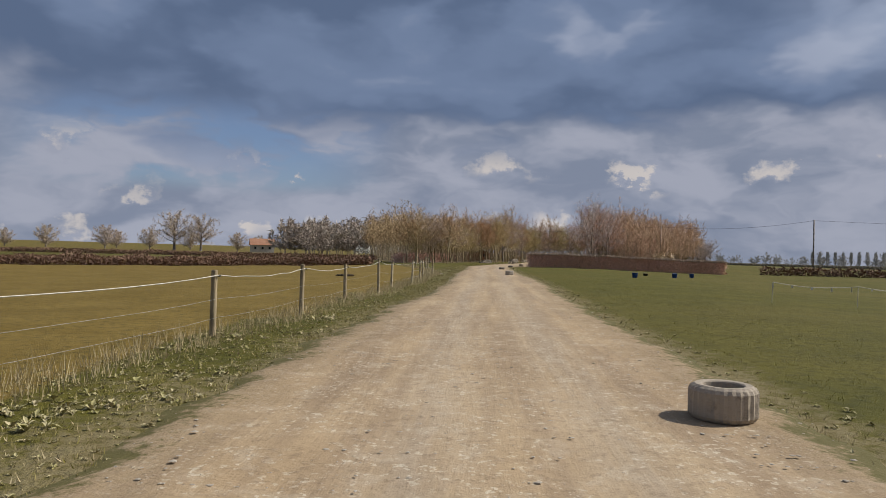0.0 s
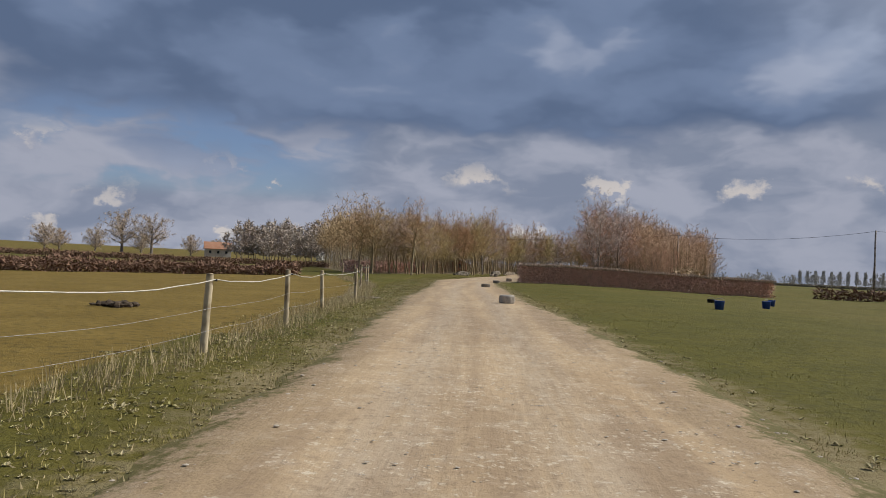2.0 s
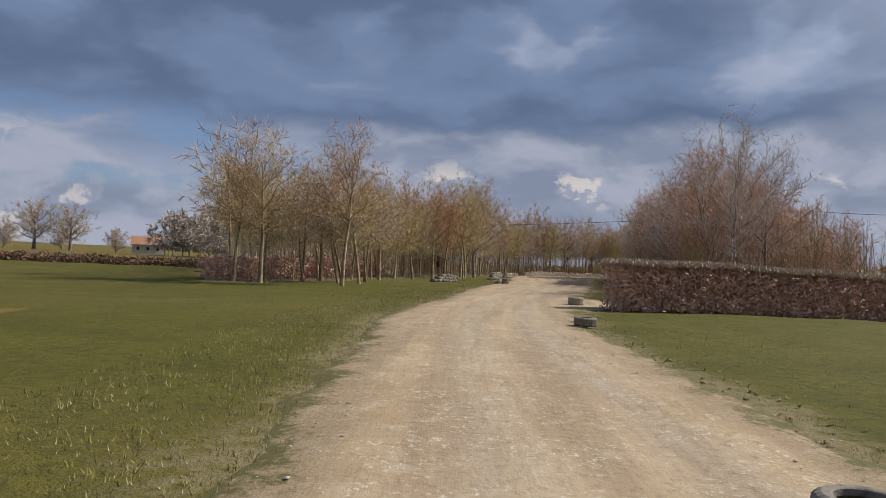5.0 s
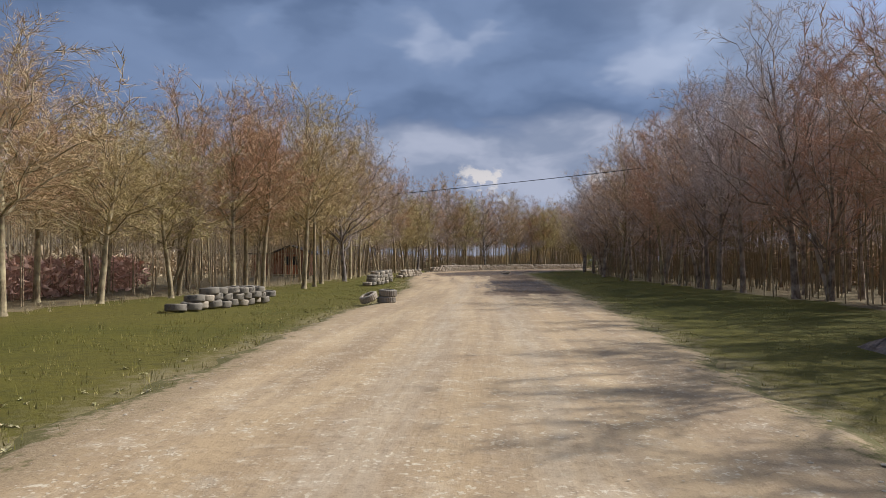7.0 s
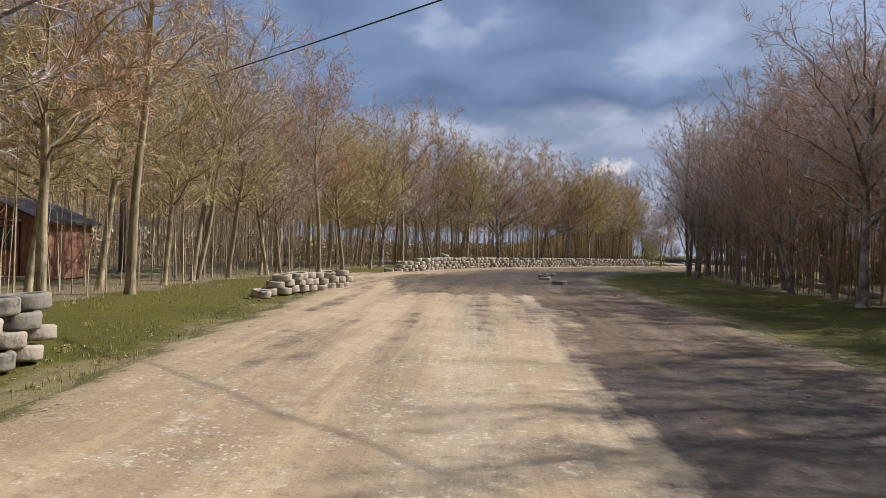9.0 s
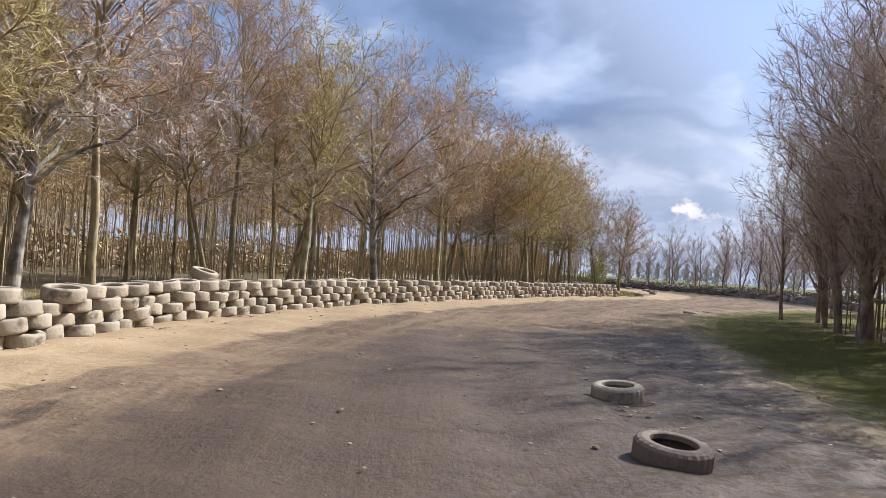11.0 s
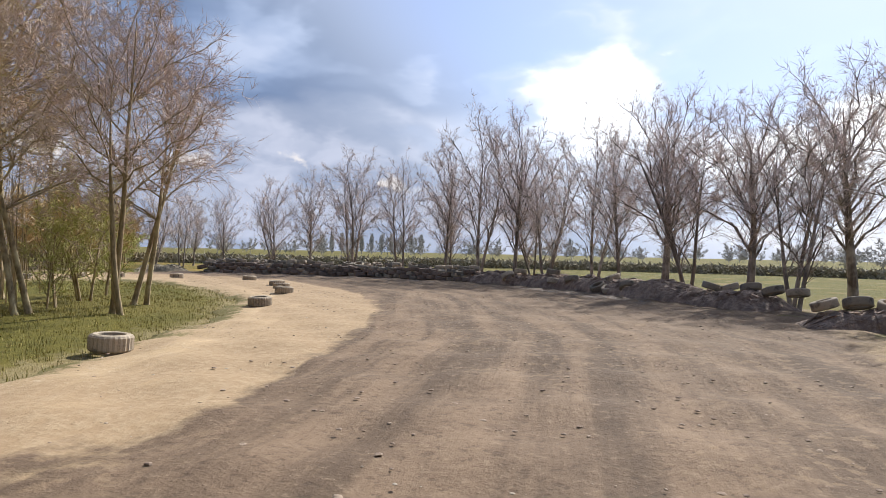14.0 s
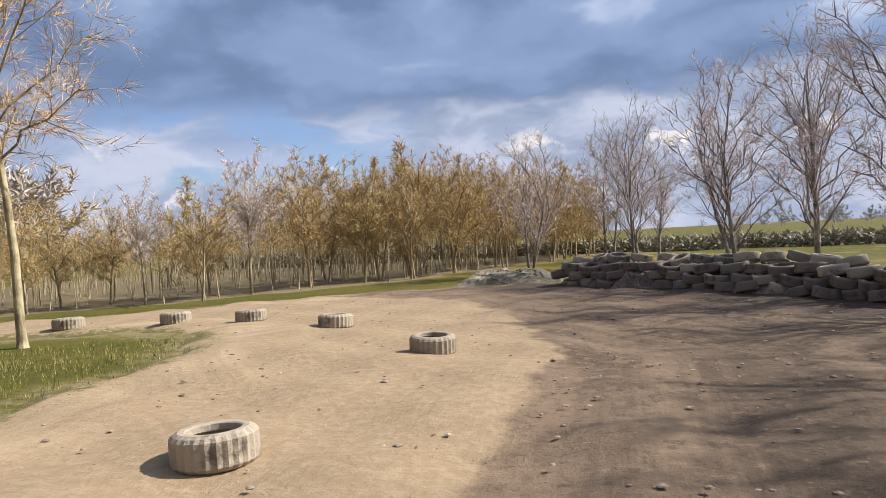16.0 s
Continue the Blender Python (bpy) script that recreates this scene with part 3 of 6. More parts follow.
def build_road():
    """The worn track, a slightly uneven sheet with ragged edges over the fields."""
    c = 0.25
    xs, ys = np.arange(-6, 86, c), np.arange(-40, 248, c)
    X, Y = np.meshgrid(xs, ys)
    wob = 0.35 * np.sin(X * 2.1 + Y * 1.3) * np.sin(Y * 0.9) + 0.2 * np.sin(X * 5.3 - Y * 4.1)
    outline = TRACK + TRACK[:1]
    D = distance_to(outline, X, Y)
    D = np.where(inside(TRACK, X, Y), D, -D) + wob * 0.35
    keep_v = D > -0.75
    rut = np.zeros_like(X)
    dm = distance_to(MID, X, Y)
    for off in (0.75, 2.2):
        rut -= 0.018 * np.exp(-((dm - off) / 0.22) ** 2)
    mud_zone = step01(Y, 150, 178)
    rough = 0.012 + 0.03 * mud_zone
    Z = 0.03 + rut + rough * np.sin(X * 3.1 + Y) * np.sin(Y * 2.3 - X * 0.7) + 0.02 * mud_zone * np.sin(X * 1.1) * np.sin(Y * 0.8)
    Z = Z - 0.14 * step01(-D, -0.15, 0.75)
    idx = -np.ones(X.shape, int)
    idx[keep_v] = np.arange(keep_v.sum())
    v = np.stack([X, Y, Z], -1)[keep_v]
    a, b, d, e = idx[:-1, :-1], idx[:-1, 1:], idx[1:, 1:], idx[1:, :-1]
    ok = (a >= 0) & (b >= 0) & (d >= 0) & (e >= 0)
    f = np.stack([a[ok], b[ok], d[ok], e[ok]], -1)
    me = mesh_of("road", v.tolist(), f.tolist(), M_ROAD, True)
    x, y = v[:, 0], v[:, 1]
    wall_d = distance_to(WALL_LINE + HAIRPIN, x, y)
    bank_d = distance_to(BANK, x, y)
    right_d = distance_to(ROAD_R[20:], x, y)
    outer = np.where(inside(OUTER, x, y), 1.0, -1.0) * distance_to(SAND_LINE, x, y)
    sandy = 1 - step01(y, 210, 216) * step01(-outer, -0.8, 0.6) * step01(-wall_d, -7.5, -4.5)
    wet = 0.86 * sandy * step01(y, 161, 171) * step01(np.minimum(wall_d, distance_to(ROAD_L[18:], x, y)), 1.5, 3.0) * (1 + 0.12 * step01(y, 196, 206))
    wet = np.maximum(wet, 0.78 * step01(y, 130, 138) * step01(-right_d, -5.5, -2.5) * (1 - step01(y, 172, 182)))
    wet = np.maximum(wet, 0.82 * step01(outer, -0.8, 1.6) * step01(y, 212, 222))
    wet = np.maximum(wet, 0.85 * step01(-bank_d, -5.0, -2.5) * step01(y, 212, 220))
    wet = np.maximum(wet, 0.34 * step01(y, 140, 160) * (1 - step01(y, 176, 186)))
    wet = np.maximum(wet, 0.80 * sandy * step01(y, 194, 202) * step01(wall_d, 5.5, 9.0))
    clay = 0.72 * np.exp(-((wall_d - 2.6) / 3.2) ** 2) * step01(y, 176, 186) + 0.50 * step01(y, 194, 206) * step01(wall_d, 3.0, 5.5) * step01(outer, -5.0, 1.0)
    # trail coordinates: metres along and beside the driven line, and how polished the wheel lines are
    best, run = np.full(len(x), 1e9), 0.0
    trail = np.zeros((len(x), 3), np.float32)
    for (ax, ay), (bx, by) in zip(MID[:-1], MID[1:]):
        dx, dy = bx - ax, by - ay
        n = math.hypot(dx, dy)
        t = np.clip(((x - ax) * dx + (y - ay) * dy) / (n * n), 0, 1)
        d = np.hypot(x - ax - t * dx, y - ay - t * dy)
        near = d < best
        side = np.sign((x - ax) * dy - (y - ay) * dx)
        trail[near, 0], trail[near, 1] = (run + t * n)[near], (d * side)[near]
        best, run = np.where(near, d, best), run + n
    wheel = np.exp(-((np.abs(trail[:, 1] - 0.3) - 0.8) / 0.36) ** 2)
    left_d = np.minimum(wall_d, distance_to(ROAD_L[18:], x, y))
    soak = 0.72 * step01(y, 166, 175) * (1 - step01(y, 186, 197)) * step01(left_d, 2.0, 5.0)
    soak = np.maximum(soak, 0.62 * step01(y, 134, 140) * (1 - step01(y, 150, 160)) * step01(-right_d, -6.0, -3.5))
    soak = np.maximum(soak, 0.55 * step01(-bank_d, -4.0, -1.0) * step01(y, 212, 222))
    me.attributes.new("soak", "FLOAT", "POINT").data.foreach_set("value", soak.astype(np.float32))
    att = me.attributes.new("trail", "FLOAT_VECTOR", "POINT")
    att.data.foreach_set("vector", trail.ravel())
    color_layer(me, "wet", (wet, clay, wheel))
    me.attributes.new("margin", "FLOAT", "POINT").data.foreach_set("value", np.clip(D[keep_v], -1, 3).astype(np.float32))
    tagged(new("road", me), "pale crushed-stone farm track with ruts, turning to brown mud", "track", kind="structure")


build_ground()
build_road()


# ---- trees ----
def turned(d, angle, rng):
    """The direction d bent aside by an angle in a random plane."""
    a = d.orthogonal().normalized()
    b = d.cross(a)
    w = rng.uniform(0, 6.283)
    return (d * math.cos(angle) + (a * math.cos(w) + b * math.sin(w)) * math.sin(angle)).normalized()


def grow(seed, height, spread, clear, limbs, subs, twigs, stems=1, trunk_r=None, tip=0.5, wide=0.0165, sides=7, fine=3, mid=0.60, droop=0.0, tube=True, thick=0.46, rise=0.40, upright=0.0):
    """A leafless tree with a rounded crown: the trunk, and the crown of limbs, branches and twigs, as two builds.
    limbs reach out to the crown's envelope; subs: branches on each limb; fine: branchlets on each piece of a branch; twigs: on each branchlet."""
    rng = random.Random(seed)
    trunk, crown = Build(), Build()
    r0 = trunk_r or height * 0.0115
    mid_z, half = height * mid, height * (1 - mid)
    any_way = lambda: Vector((rng.uniform(-1, 1), rng.uniform(-1, 1), rng.uniform(-1, 1)))
    for s in range(stems):
        lean = Vector((rng.uniform(-1, 1), rng.uniform(-1, 1), 0)) * (0.03 if stems == 1 else 0.15)
        p = Vector((0, 0, -0.15)) if stems == 1 else Vector((rng.uniform(-0.2, 0.2), rng.uniform(-0.2, 0.2), -0.15))
        rr = r0 * (1.0 if stems == 1 else 0.72)
        n, pts = 8, [p.copy()]
        reach = height * (0.80 if s == 0 else rng.uniform(0.6, 0.78))
        for i in range(n):
            lean += Vector((rng.uniform(-1, 1), rng.uniform(-1, 1), 0)) * 0.055
            p = p + Vector((lean.x, lean.y, 1.0)) * (reach / n)
            pts.append(p.copy())
        for i in range(n):
            a, b = rr * (1.0 - i / n) ** 0.75 + 0.01, rr * (1.0 - (i + 1) / n) ** 0.75 + 0.01
            if i == 0:
                trunk.tube(pts[0], pts[0].lerp(pts[1], 0.3), a * 1.5, a * 1.02, sides)
                trunk.tube(pts[0].lerp(pts[1], 0.3), pts[1], a * 1.02, b, sides)
            else:
                (trunk if i < 5 else crown).tube(pts[i], pts[i + 1], a, b, sides if i < 5 else 4)
        count = max(2, round(limbs / stems))
        turn = rng.random() * 6.28
        for k in range(count):
            turn += 2.4 + rng.uniform(-0.35, 0.35)
            h = 0.97 - 1.35 * (k + 0.5 * rng.random()) / count
            ring = math.sqrt(max(0.05, 1 - h * h))
            end = Vector((math.cos(turn) * ring * spread * rng.uniform(0.85, 1.1), math.sin(turn) * ring * spread * rng.uniform(0.85, 1.1), mid_z + half * h * rng.uniform(0.9, 1.04)))
            u = clear + (0.72 - clear) * max(0.0, min(1.0, (h + 0.38) / 1.35)) * rng.uniform(0.6, 1.0)
            q = u * height / reach * n
            a = min(int(q), n - 1)
            start = pts[a].lerp(pts[a + 1], min(1.0, q - a))
            gap = (end - start).length
            bend = start + Vector(((end.x - start.x) * (0.82 - rise), (end.y - start.y) * (0.82 - rise), (end.z - start.z) * rise + gap * 0.10))
            br = max(0.013, rr * thick * (1 - 0.75 * u))
            segs, x = 6, start.copy()
            for i in range(segs):
                v = (i + 1) / segs
                y = start * (1 - v) ** 2 + bend * (2 * v * (1 - v)) + end * v * v + any_way() * gap * 0.04
                d = (y - x).normalized()
                w0, w1 = br * (1 - i / segs) ** 0.8 + 0.006, br * (1 - (i + 1) / segs) ** 0.8 + 0.005
                crown.tube(x, y, w0, w1, 5 if w0 > 0.05 else 3)
                per = subs / segs
                for c in range(int(per) + (1 if rng.random() < per % 1 else 0)):
                    o = x.lerp(y, rng.random())
                    out = Vector((o.x, o.y, (o.z - mid_z) * spread / half * 0.8))
                    e = (turned(d, rng.uniform(0.5, 1.25 - 0.45 * upright), rng) + out.normalized() * 0.35 * (1 - upright) + Vector((0, 0, 0.25 - droop + 0.5 * upright))).normalized()
                    sl = height * 0.17 * (1.1 - 0.45 * v) * rng.uniform(0.6, 1.25) * min(1.0, spread / 2.2)
                    z0 = o.copy()
                    for m in range(2):
                        e = (e + any_way() * 0.22 + Vector((0, 0, 0.10))).normalized()
                        z1 = z0 + e * sl * 0.5
                        if tube and m == 0:
                            crown.tube(z0, z1, 0.016, 0.008, 3)
                        else:
                            crown.sliver(z0, e, sl * 0.6, max(0.018, wide * 1.2), any_way())
                        for f in range(fine):
                            g0 = z0.lerp(z1, rng.random())
                            t = turned(e, rng.uniform(0.4, 1.2 - 0.5 * upright), rng)
                            fl = sl * rng.uniform(0.22, 0.5)
                            crown.sliver(g0, t, fl, wide, any_way())
                            for b in range(twigs):
                                crown.sliver(g0 + t * fl * rng.uniform(0.2, 1.0), turned(t, rng.uniform(0.3, 1.1), rng), tip * rng.uniform(0.45, 1.15), wide * 0.9, any_way())
                        z0 = z1
                x = y
    return trunk, crown


def tree_kind(name, label, bark_mat, twig_mat, group, **kw):
    t, c = grow(**kw)
    root = new(name)
    part("trunk", t.mesh("trunk", bark_mat, True), root)
    me = c.mesh("crown", twig_mat)
    me.materials.append(bark_mat)          # limbs and branches carry bark, the thin ends do not
    sides = np.empty(len(me.polygons), np.int32)
    me.polygons.foreach_get("loop_total", sides)
    me.polygons.foreach_set("material_index", (sides == 4).astype(np.int32))
    part("crown", me, root)
    tagged(root, label, "tree", group)
    return root


class Planter:
    """Sets trees of several grown kinds: the first use of each kind is the kind itself, later ones are copies."""

    def __init__(self, kinds):
        self.kinds, self.used = kinds, set()

    def put(self, k, x, y, turn, scale, tall=1.0, label=""):
        k = k % len(self.kinds)
        m = pose(x, y, ground_z(x, y), 0, 0, turn)
        src = self.kinds[k]
        if k in self.used:
            ob = copy_thing(src, m)
        else:
            ob = src
            ob.matrix_basis = m
            self.used.add(k)
        ob.scale = (scale, scale, scale * tall)
        if label:
            ob["label"] = label
        return ob


def merged(name, pieces, mat):
    """Joins (verts, faces, place, turn, scale) pieces into one mesh with array arithmetic."""
    V, F, k = [], [], 0
    for v, f, (x, y, z), a, s in pieces:
        c, q = math.cos(a), math.sin(a)
        w = np.empty_like(v)
        w[:, 0] = x + s * (c * v[:, 0] - q * v[:, 1])
        w[:, 1] = y + s * (q * v[:, 0] + c * v[:, 1])
        w[:, 2] = z + s * v[:, 2]
        V.append(w)
        F += [tuple(i + k for i in q2) for q2 in f]
        k += len(v)
    return mesh_of(name, np.concatenate(V).tolist(), F, mat)


def scatter(poly, gap, seed, keep=None):
    rng = random.Random(seed)
    xs, ys = [p[0] for p in poly], [p[1] for p in poly]
    pts, cells = [], {}
    for _ in range(14000):
        x, y = rng.uniform(min(xs), max(xs)), rng.uniform(min(ys), max(ys))
        if not within(poly, x, y) or (keep and not keep(x, y)):
            continue
        c = (int(x // gap), int(y // gap))
        if any((x - a) ** 2 + (y - b) ** 2 < gap * gap for i in (-1, 0, 1) for j in (-1, 0, 1) for a, b in cells.get((c[0] + i, c[1] + j), ())):
            continue
        cells.setdefault(c, []).append((x, y))
        pts.append((x, y))
    return pts


SHED = (10.0, 172.6)
rng = random.Random(11)
plantation = Planter([
    tree_kind("tree", "slender leafless plantation tree with orange-brown budding twigs", M_BARK, M_TWIG, "plantation trees along the track", seed=1, height=10.4, spread=2.7, clear=0.31, limbs=19, subs=9, twigs=8, mid=0.58),
    tree_kind("tree", "leafless plantation tree with forked grey trunk and brown twigs", M_BARK, M_TWIG_M, "plantation trees along the track", seed=2, height=9.8, spread=2.9, clear=0.27, limbs=19, subs=9, twigs=8, stems=2, mid=0.56),
    tree_kind("tree", "tall thin pale-stemmed leafless tree in the plantation", M_BARK, M_TWIG, "plantation trees along the track", seed=3, height=10.8, spread=2.1, clear=0.36, limbs=15, subs=9, twigs=8, mid=0.60, trunk_r=0.10),
    tree_kind("tree", "wide-crowned leafless oak with low spreading boughs", M_BARK_D, M_TWIG_G, "plantation trees along the track", seed=4, height=10.4, spread=4.2, clear=0.19, limbs=22, subs=9, twigs=8, mid=0.56, trunk_r=0.15),
    tree_kind("tree", "leafless plantation tree with dense yellowish-brown twigs", M_BARK, M_TWIG_Y, "plantation trees along the track", seed=5, height=9.4, spread=2.5, clear=0.29, limbs=19, subs=9, twigs=8, mid=0.57),
])

EDGE_L = [(0.7, 111.6, 2), (-1.4, 120.6, 0), (0.1, 118.0, 1), (1.4, 117.2, 0), (1.6, 122.5, 1), (2.5, 127.4, 0), (3.7, 132.2, 4), (5.4, 135.6, 0), (8.6, 140.3, 2), (7.4, 139.0, 0), (10.5, 143.5, 0),
          (11.1, 146.6, 2), (11.6, 149.6, 0), (13.4, 155.7, 3), (14.2, 161.5, 0), (15.2, 165.0, 2), (15.9, 172.0, 1), (18.0, 178.4, 1), (20.6, 182.0, 2), (22.0, 185.2, 0), (24.0, 190.0, 4), (25.2, 194.4, 3),
          (26.8, 194.9, 2), (29.6, 199.6, 1), (33.2, 202.0, 0), (33.5, 206.0, 1), (37.5, 207.0, 3), (41.5, 209.5, 0), (45.0, 213.5, 1), (49.5, 214.5, 4), (52.5, 219.0, 1), (54.4, 223.4, 2), (57.3, 225.4, 0),
          (59.2, 227.4, 2), (60.9, 231.0, 1), (58.6, 231.6, 0), (61.4, 228.6, 2), (50.5, 217.5, 0), (53.8, 221.4, 1), (56.4, 222.4, 4), (47.6, 215.6, 0), (55.5, 226.4, 2), (57.6, 228.6, 1), (51.2, 222.0, 0), (-4.2, 113.4, 0), (-2.2, 117.0, 1)]
for x, y, k in EDGE_L:
    s, tall = (1.04, 0.76) if y < 142 else ((1.06, 0.92) if y < 165 else (1.14, 0.98))
    k = 4 if k == 0 and (165 < y < 204 or rng.random() < 0.35) else k
    plantation.put(k, x, y, rng.uniform(0, 360), s * rng.uniform(0.88, 1.08), tall * rng.uniform(0.92, 1.08))
for x, y, k in ((60.6, 223.4, 0), (62.2, 222.6, 1), (63.6, 224.8, 2)):
    plantation.put(1, x, y, 50.0 * x, 0.78)
plantation.put(2, 65.1, 237.4, 40.0, 0.78)
front = lambda x, y: distance_to(WOOD_L[:12], np.array([x]), np.array([y]))[0] < 3.6
clear_l = lambda x, y: math.hypot(x - SHED[0], y - SHED[1]) > 5.5 and all((x - a) ** 2 + (y - b) ** 2 > 3.2 for a, b, _ in EDGE_L)
spots_l = scatter(WOOD_L, 3.1, 5, clear_l)
for i, (x, y) in enumerate(p for p in spots_l if front(*p)):
    s, tall = (1.02, 0.78) if y < 142 else ((1.04, 0.92) if y < 165 else (1.12, 0.98))
    plantation.put(rng.choice((0, 0, 1, 4, 2, 4) if y < 165 or y > 204 else (4, 4, 1, 3, 2, 4)), x, y, rng.uniform(0, 360), s * rng.uniform(0.8, 1.05), tall * rng.uniform(0.9, 1.1))

EDGE_R = [(25.0, 118.8, 1), (24.3, 115.4, 1), (23.6, 112.0, 0), (27.5, 124.0, 2), (29.3, 131.0, 3), (30.2, 137.5, 0), (31.6, 141.2, 1), (32.0, 146.0, 2), (32.5, 152.6, 2), (34.2, 154.5, 0), (36.1, 163.3, 3), (39.0, 170.0, 1),
          (41.0, 176.5, 2), (42.8, 183.0, 1), (44.5, 186.9, 1), (47.0, 190.0, 0), (46.3, 188.4, 1), (48.4, 190.8, 0), (49.9, 193.2, 1), (52.0, 195.4, 1), (49.4, 189.2, 2), (51.6, 192.2, 1), (57.0, 197.6, 1), (58.6, 200.4, 2), (53.8, 199.0, 2), (54.6, 197.8, 0), (55.6, 196.2, 2), (60.5, 202.0, 2), (64.4, 204.6, 2), (66.8, 203.4, 2), (70.6, 206.2, 1), (74.4, 203.0, 2), (69.0, 205.2, 2)]
shaded = Planter([
    tree_kind("tree", "leafless plantation tree with grey-brown twigs", M_BARK_E, M_TWIG_G, "plantation trees east of the track", seed=21, height=10.4, spread=2.7, clear=0.2, limbs=16, subs=9, twigs=8, mid=0.57),
    tree_kind("tree", "multi-stemmed leafless tree with reddish-brown twigs", M_BARK_E, M_TWIG_R, "plantation trees east of the track", seed=22, height=10.0, spread=3.0, clear=0.10, limbs=18, subs=9, twigs=8, stems=3, mid=0.53),
    tree_kind("tree", "slim leafless tree with a straight pale trunk", M_BARK, M_TWIG_R, "plantation trees east of the track", seed=23, height=10.2, spread=2.0, clear=0.26, limbs=14, subs=9, twigs=8, mid=0.6, trunk_r=0.10),
    tree_kind("tree", "large leafless oak with rounded grey crown", M_BARK_E, M_TWIG_G, "plantation trees east of the track", seed=24, height=10.8, spread=3.8, clear=0.22, limbs=20, subs=10, twigs=8, mid=0.58, trunk_r=0.15),
    tree_kind("tree", "leafless ash with grey rising branches", M_BARK_E, M_TWIG_M, "plantation trees east of the track", seed=25, height=10.0, spread=2.6, clear=0.09, limbs=22, subs=9, twigs=6, wide=0.0145, mid=0.57, trunk_r=0.12, thick=0.42, rise=0.52, upright=0.4),
    tree_kind("tree", "twin-stemmed leafless ash with grey twigs", M_BARK_E, M_TWIG_M, "plantation trees east of the track", seed=26, height=10.0, spread=2.8, clear=0.12, limbs=24, subs=9, twigs=6, wide=0.0145, stems=2, mid=0.56, trunk_r=0.13, thick=0.42, rise=0.52, upright=0.4),
    tree_kind("tree", "slim upright leafless ash with dark trunk", M_BARK_E, M_TWIG_M, "plantation trees east of the track", seed=27, height=10.2, spread=2.1, clear=0.12, limbs=20, subs=9, twigs=6, wide=0.0145, mid=0.59, trunk_r=0.10, thick=0.42, rise=0.52, upright=0.4),
])
for x, y, k in EDGE_R:
    s = 0.78 if y > 194 else 1.0
    k = k + 4 if y > 176 and k < 3 else k
    shaded.put(k, x, y, rng.uniform(0, 360), s * rng.uniform(0.92, 1.06), rng.uniform(0.95, 1.08))
front_r = lambda x, y: distance_to(WOOD_R[:8], np.array([x]), np.array([y]))[0] < 4.2 or y < 121
clear_r = lambda x, y: all((x - a) ** 2 + (y - b) ** 2 > 3.2 for a, b, _ in EDGE_R)
spots_r = scatter(WOOD_R, 2.35, 6, clear_r)
EAST_SIDE = [(30, 107), (41.5, 127), (53.5, 152)]
margin_r = lambda x, y: 0.5 + 0.5 * float(step01(distance_to(EAST_SIDE, np.array([x]), np.array([y]))[0], 0.0, 9.0))     # lower trees on the margin
spots_r = [p for p in spots_r if p[1] > 150 or (p[0] - 30) * 20 - (p[1] - 107) * 11.5 < -12]
for x, y in (p for p in spots_r if front_r(*p)):
    shaded.put(rng.choice((0, 1, 1, 2, 2, 0)), x, y, rng.uniform(0, 360), margin_r(x, y) * rng.uniform(0.85, 1.05), rng.uniform(0.9, 1.08))

# the inner woods, past counting
cheap = [grow(40 + i, 10.0, 2.7, 0.36, 10, 5, 3, wide=0.055, sides=4, fine=2, tip=0.8, trunk_r=0.08, tube=False) for i in range(3)]
inner = [tuple((np.array(b.v), b.f) for b in pair) for pair in cheap]


def inner_wood(name, spots, label, bark_mat, twig_mat, scale=1.0, size=lambda x, y: 1.0):
    trunks, crowns = [], []
    for x, y in spots:
        (tv, tf), (cv, cf) = rng.choice(inner)
        a, s, p = rng.uniform(0, 6.28), scale * size(x, y) * rng.uniform(0.8, 1.08), (x, y, ground_z(x, y))
        trunks.append((tv, tf, p, a, s))
        crowns.append((cv, cf, p, a, s))
    root = tagged(new(name), label, "woodland", kind="stuff")
    part("trunk", merged("trunk", trunks, bark_mat), root)
    part("crown", merged("crown", crowns, twig_mat), root)


inner_wood("woodland", [p for p in spots_l if not front(*p)], "dense leafless plantation behind the tyre wall", M_BARK, M_TWIG)
inner_wood("woodland", [p for p in spots_r if not front_r(*p)], "dense leafless plantation of brown trees behind the hedge", M_BARK_E, M_TWIG_R, 1.1, margin_r)


def saplings(label, poly, n, seed, lo, hi, mat, keep=None):
    """Thin straight stems filling the shade between the trees."""
    r, k = random.Random(seed), Build()
    xs, ys = [p[0] for p in poly], [p[1] for p in poly]
    made = 0
    while made < n:
        x, y = r.uniform(min(xs), max(xs)), r.uniform(min(ys), max(ys))
        if not within(poly, x, y) or (keep and not keep(x, y)):
            continue
        made += 1
        h, w = r.uniform(lo, hi), r.uniform(0.012, 0.034)
        z = ground_z(x, y) - 0.05
        a = Vector((x, y, z))
        b = a + Vector((r.gauss(0, 0.06), r.gauss(0, 0.06), h * r.uniform(0.4, 0.6)))
        c = b + Vector((r.gauss(0, 0.12), r.gauss(0, 0.12), a.z + h - b.z))
        k.tube(a, b, w, w * 0.75, 3)
        k.tube(b, c, w * 0.75, w * 0.3, 3)
        for _ in range(7):
            u = r.uniform(0.1, 1.0)
            k.sliver(b.lerp(c, u), Vector((r.uniform(-1, 1), r.uniform(-1, 1), r.uniform(0.2, 1.4))).normalized(), r.uniform(0.3, 0.9), 0.02, Vector((r.uniform(-1, 1), r.uniform(-1, 1), r.uniform(-1, 1))))
    tagged(new("saplings", k.mesh("saplings", mat)), label, "saplings", kind="stuff")


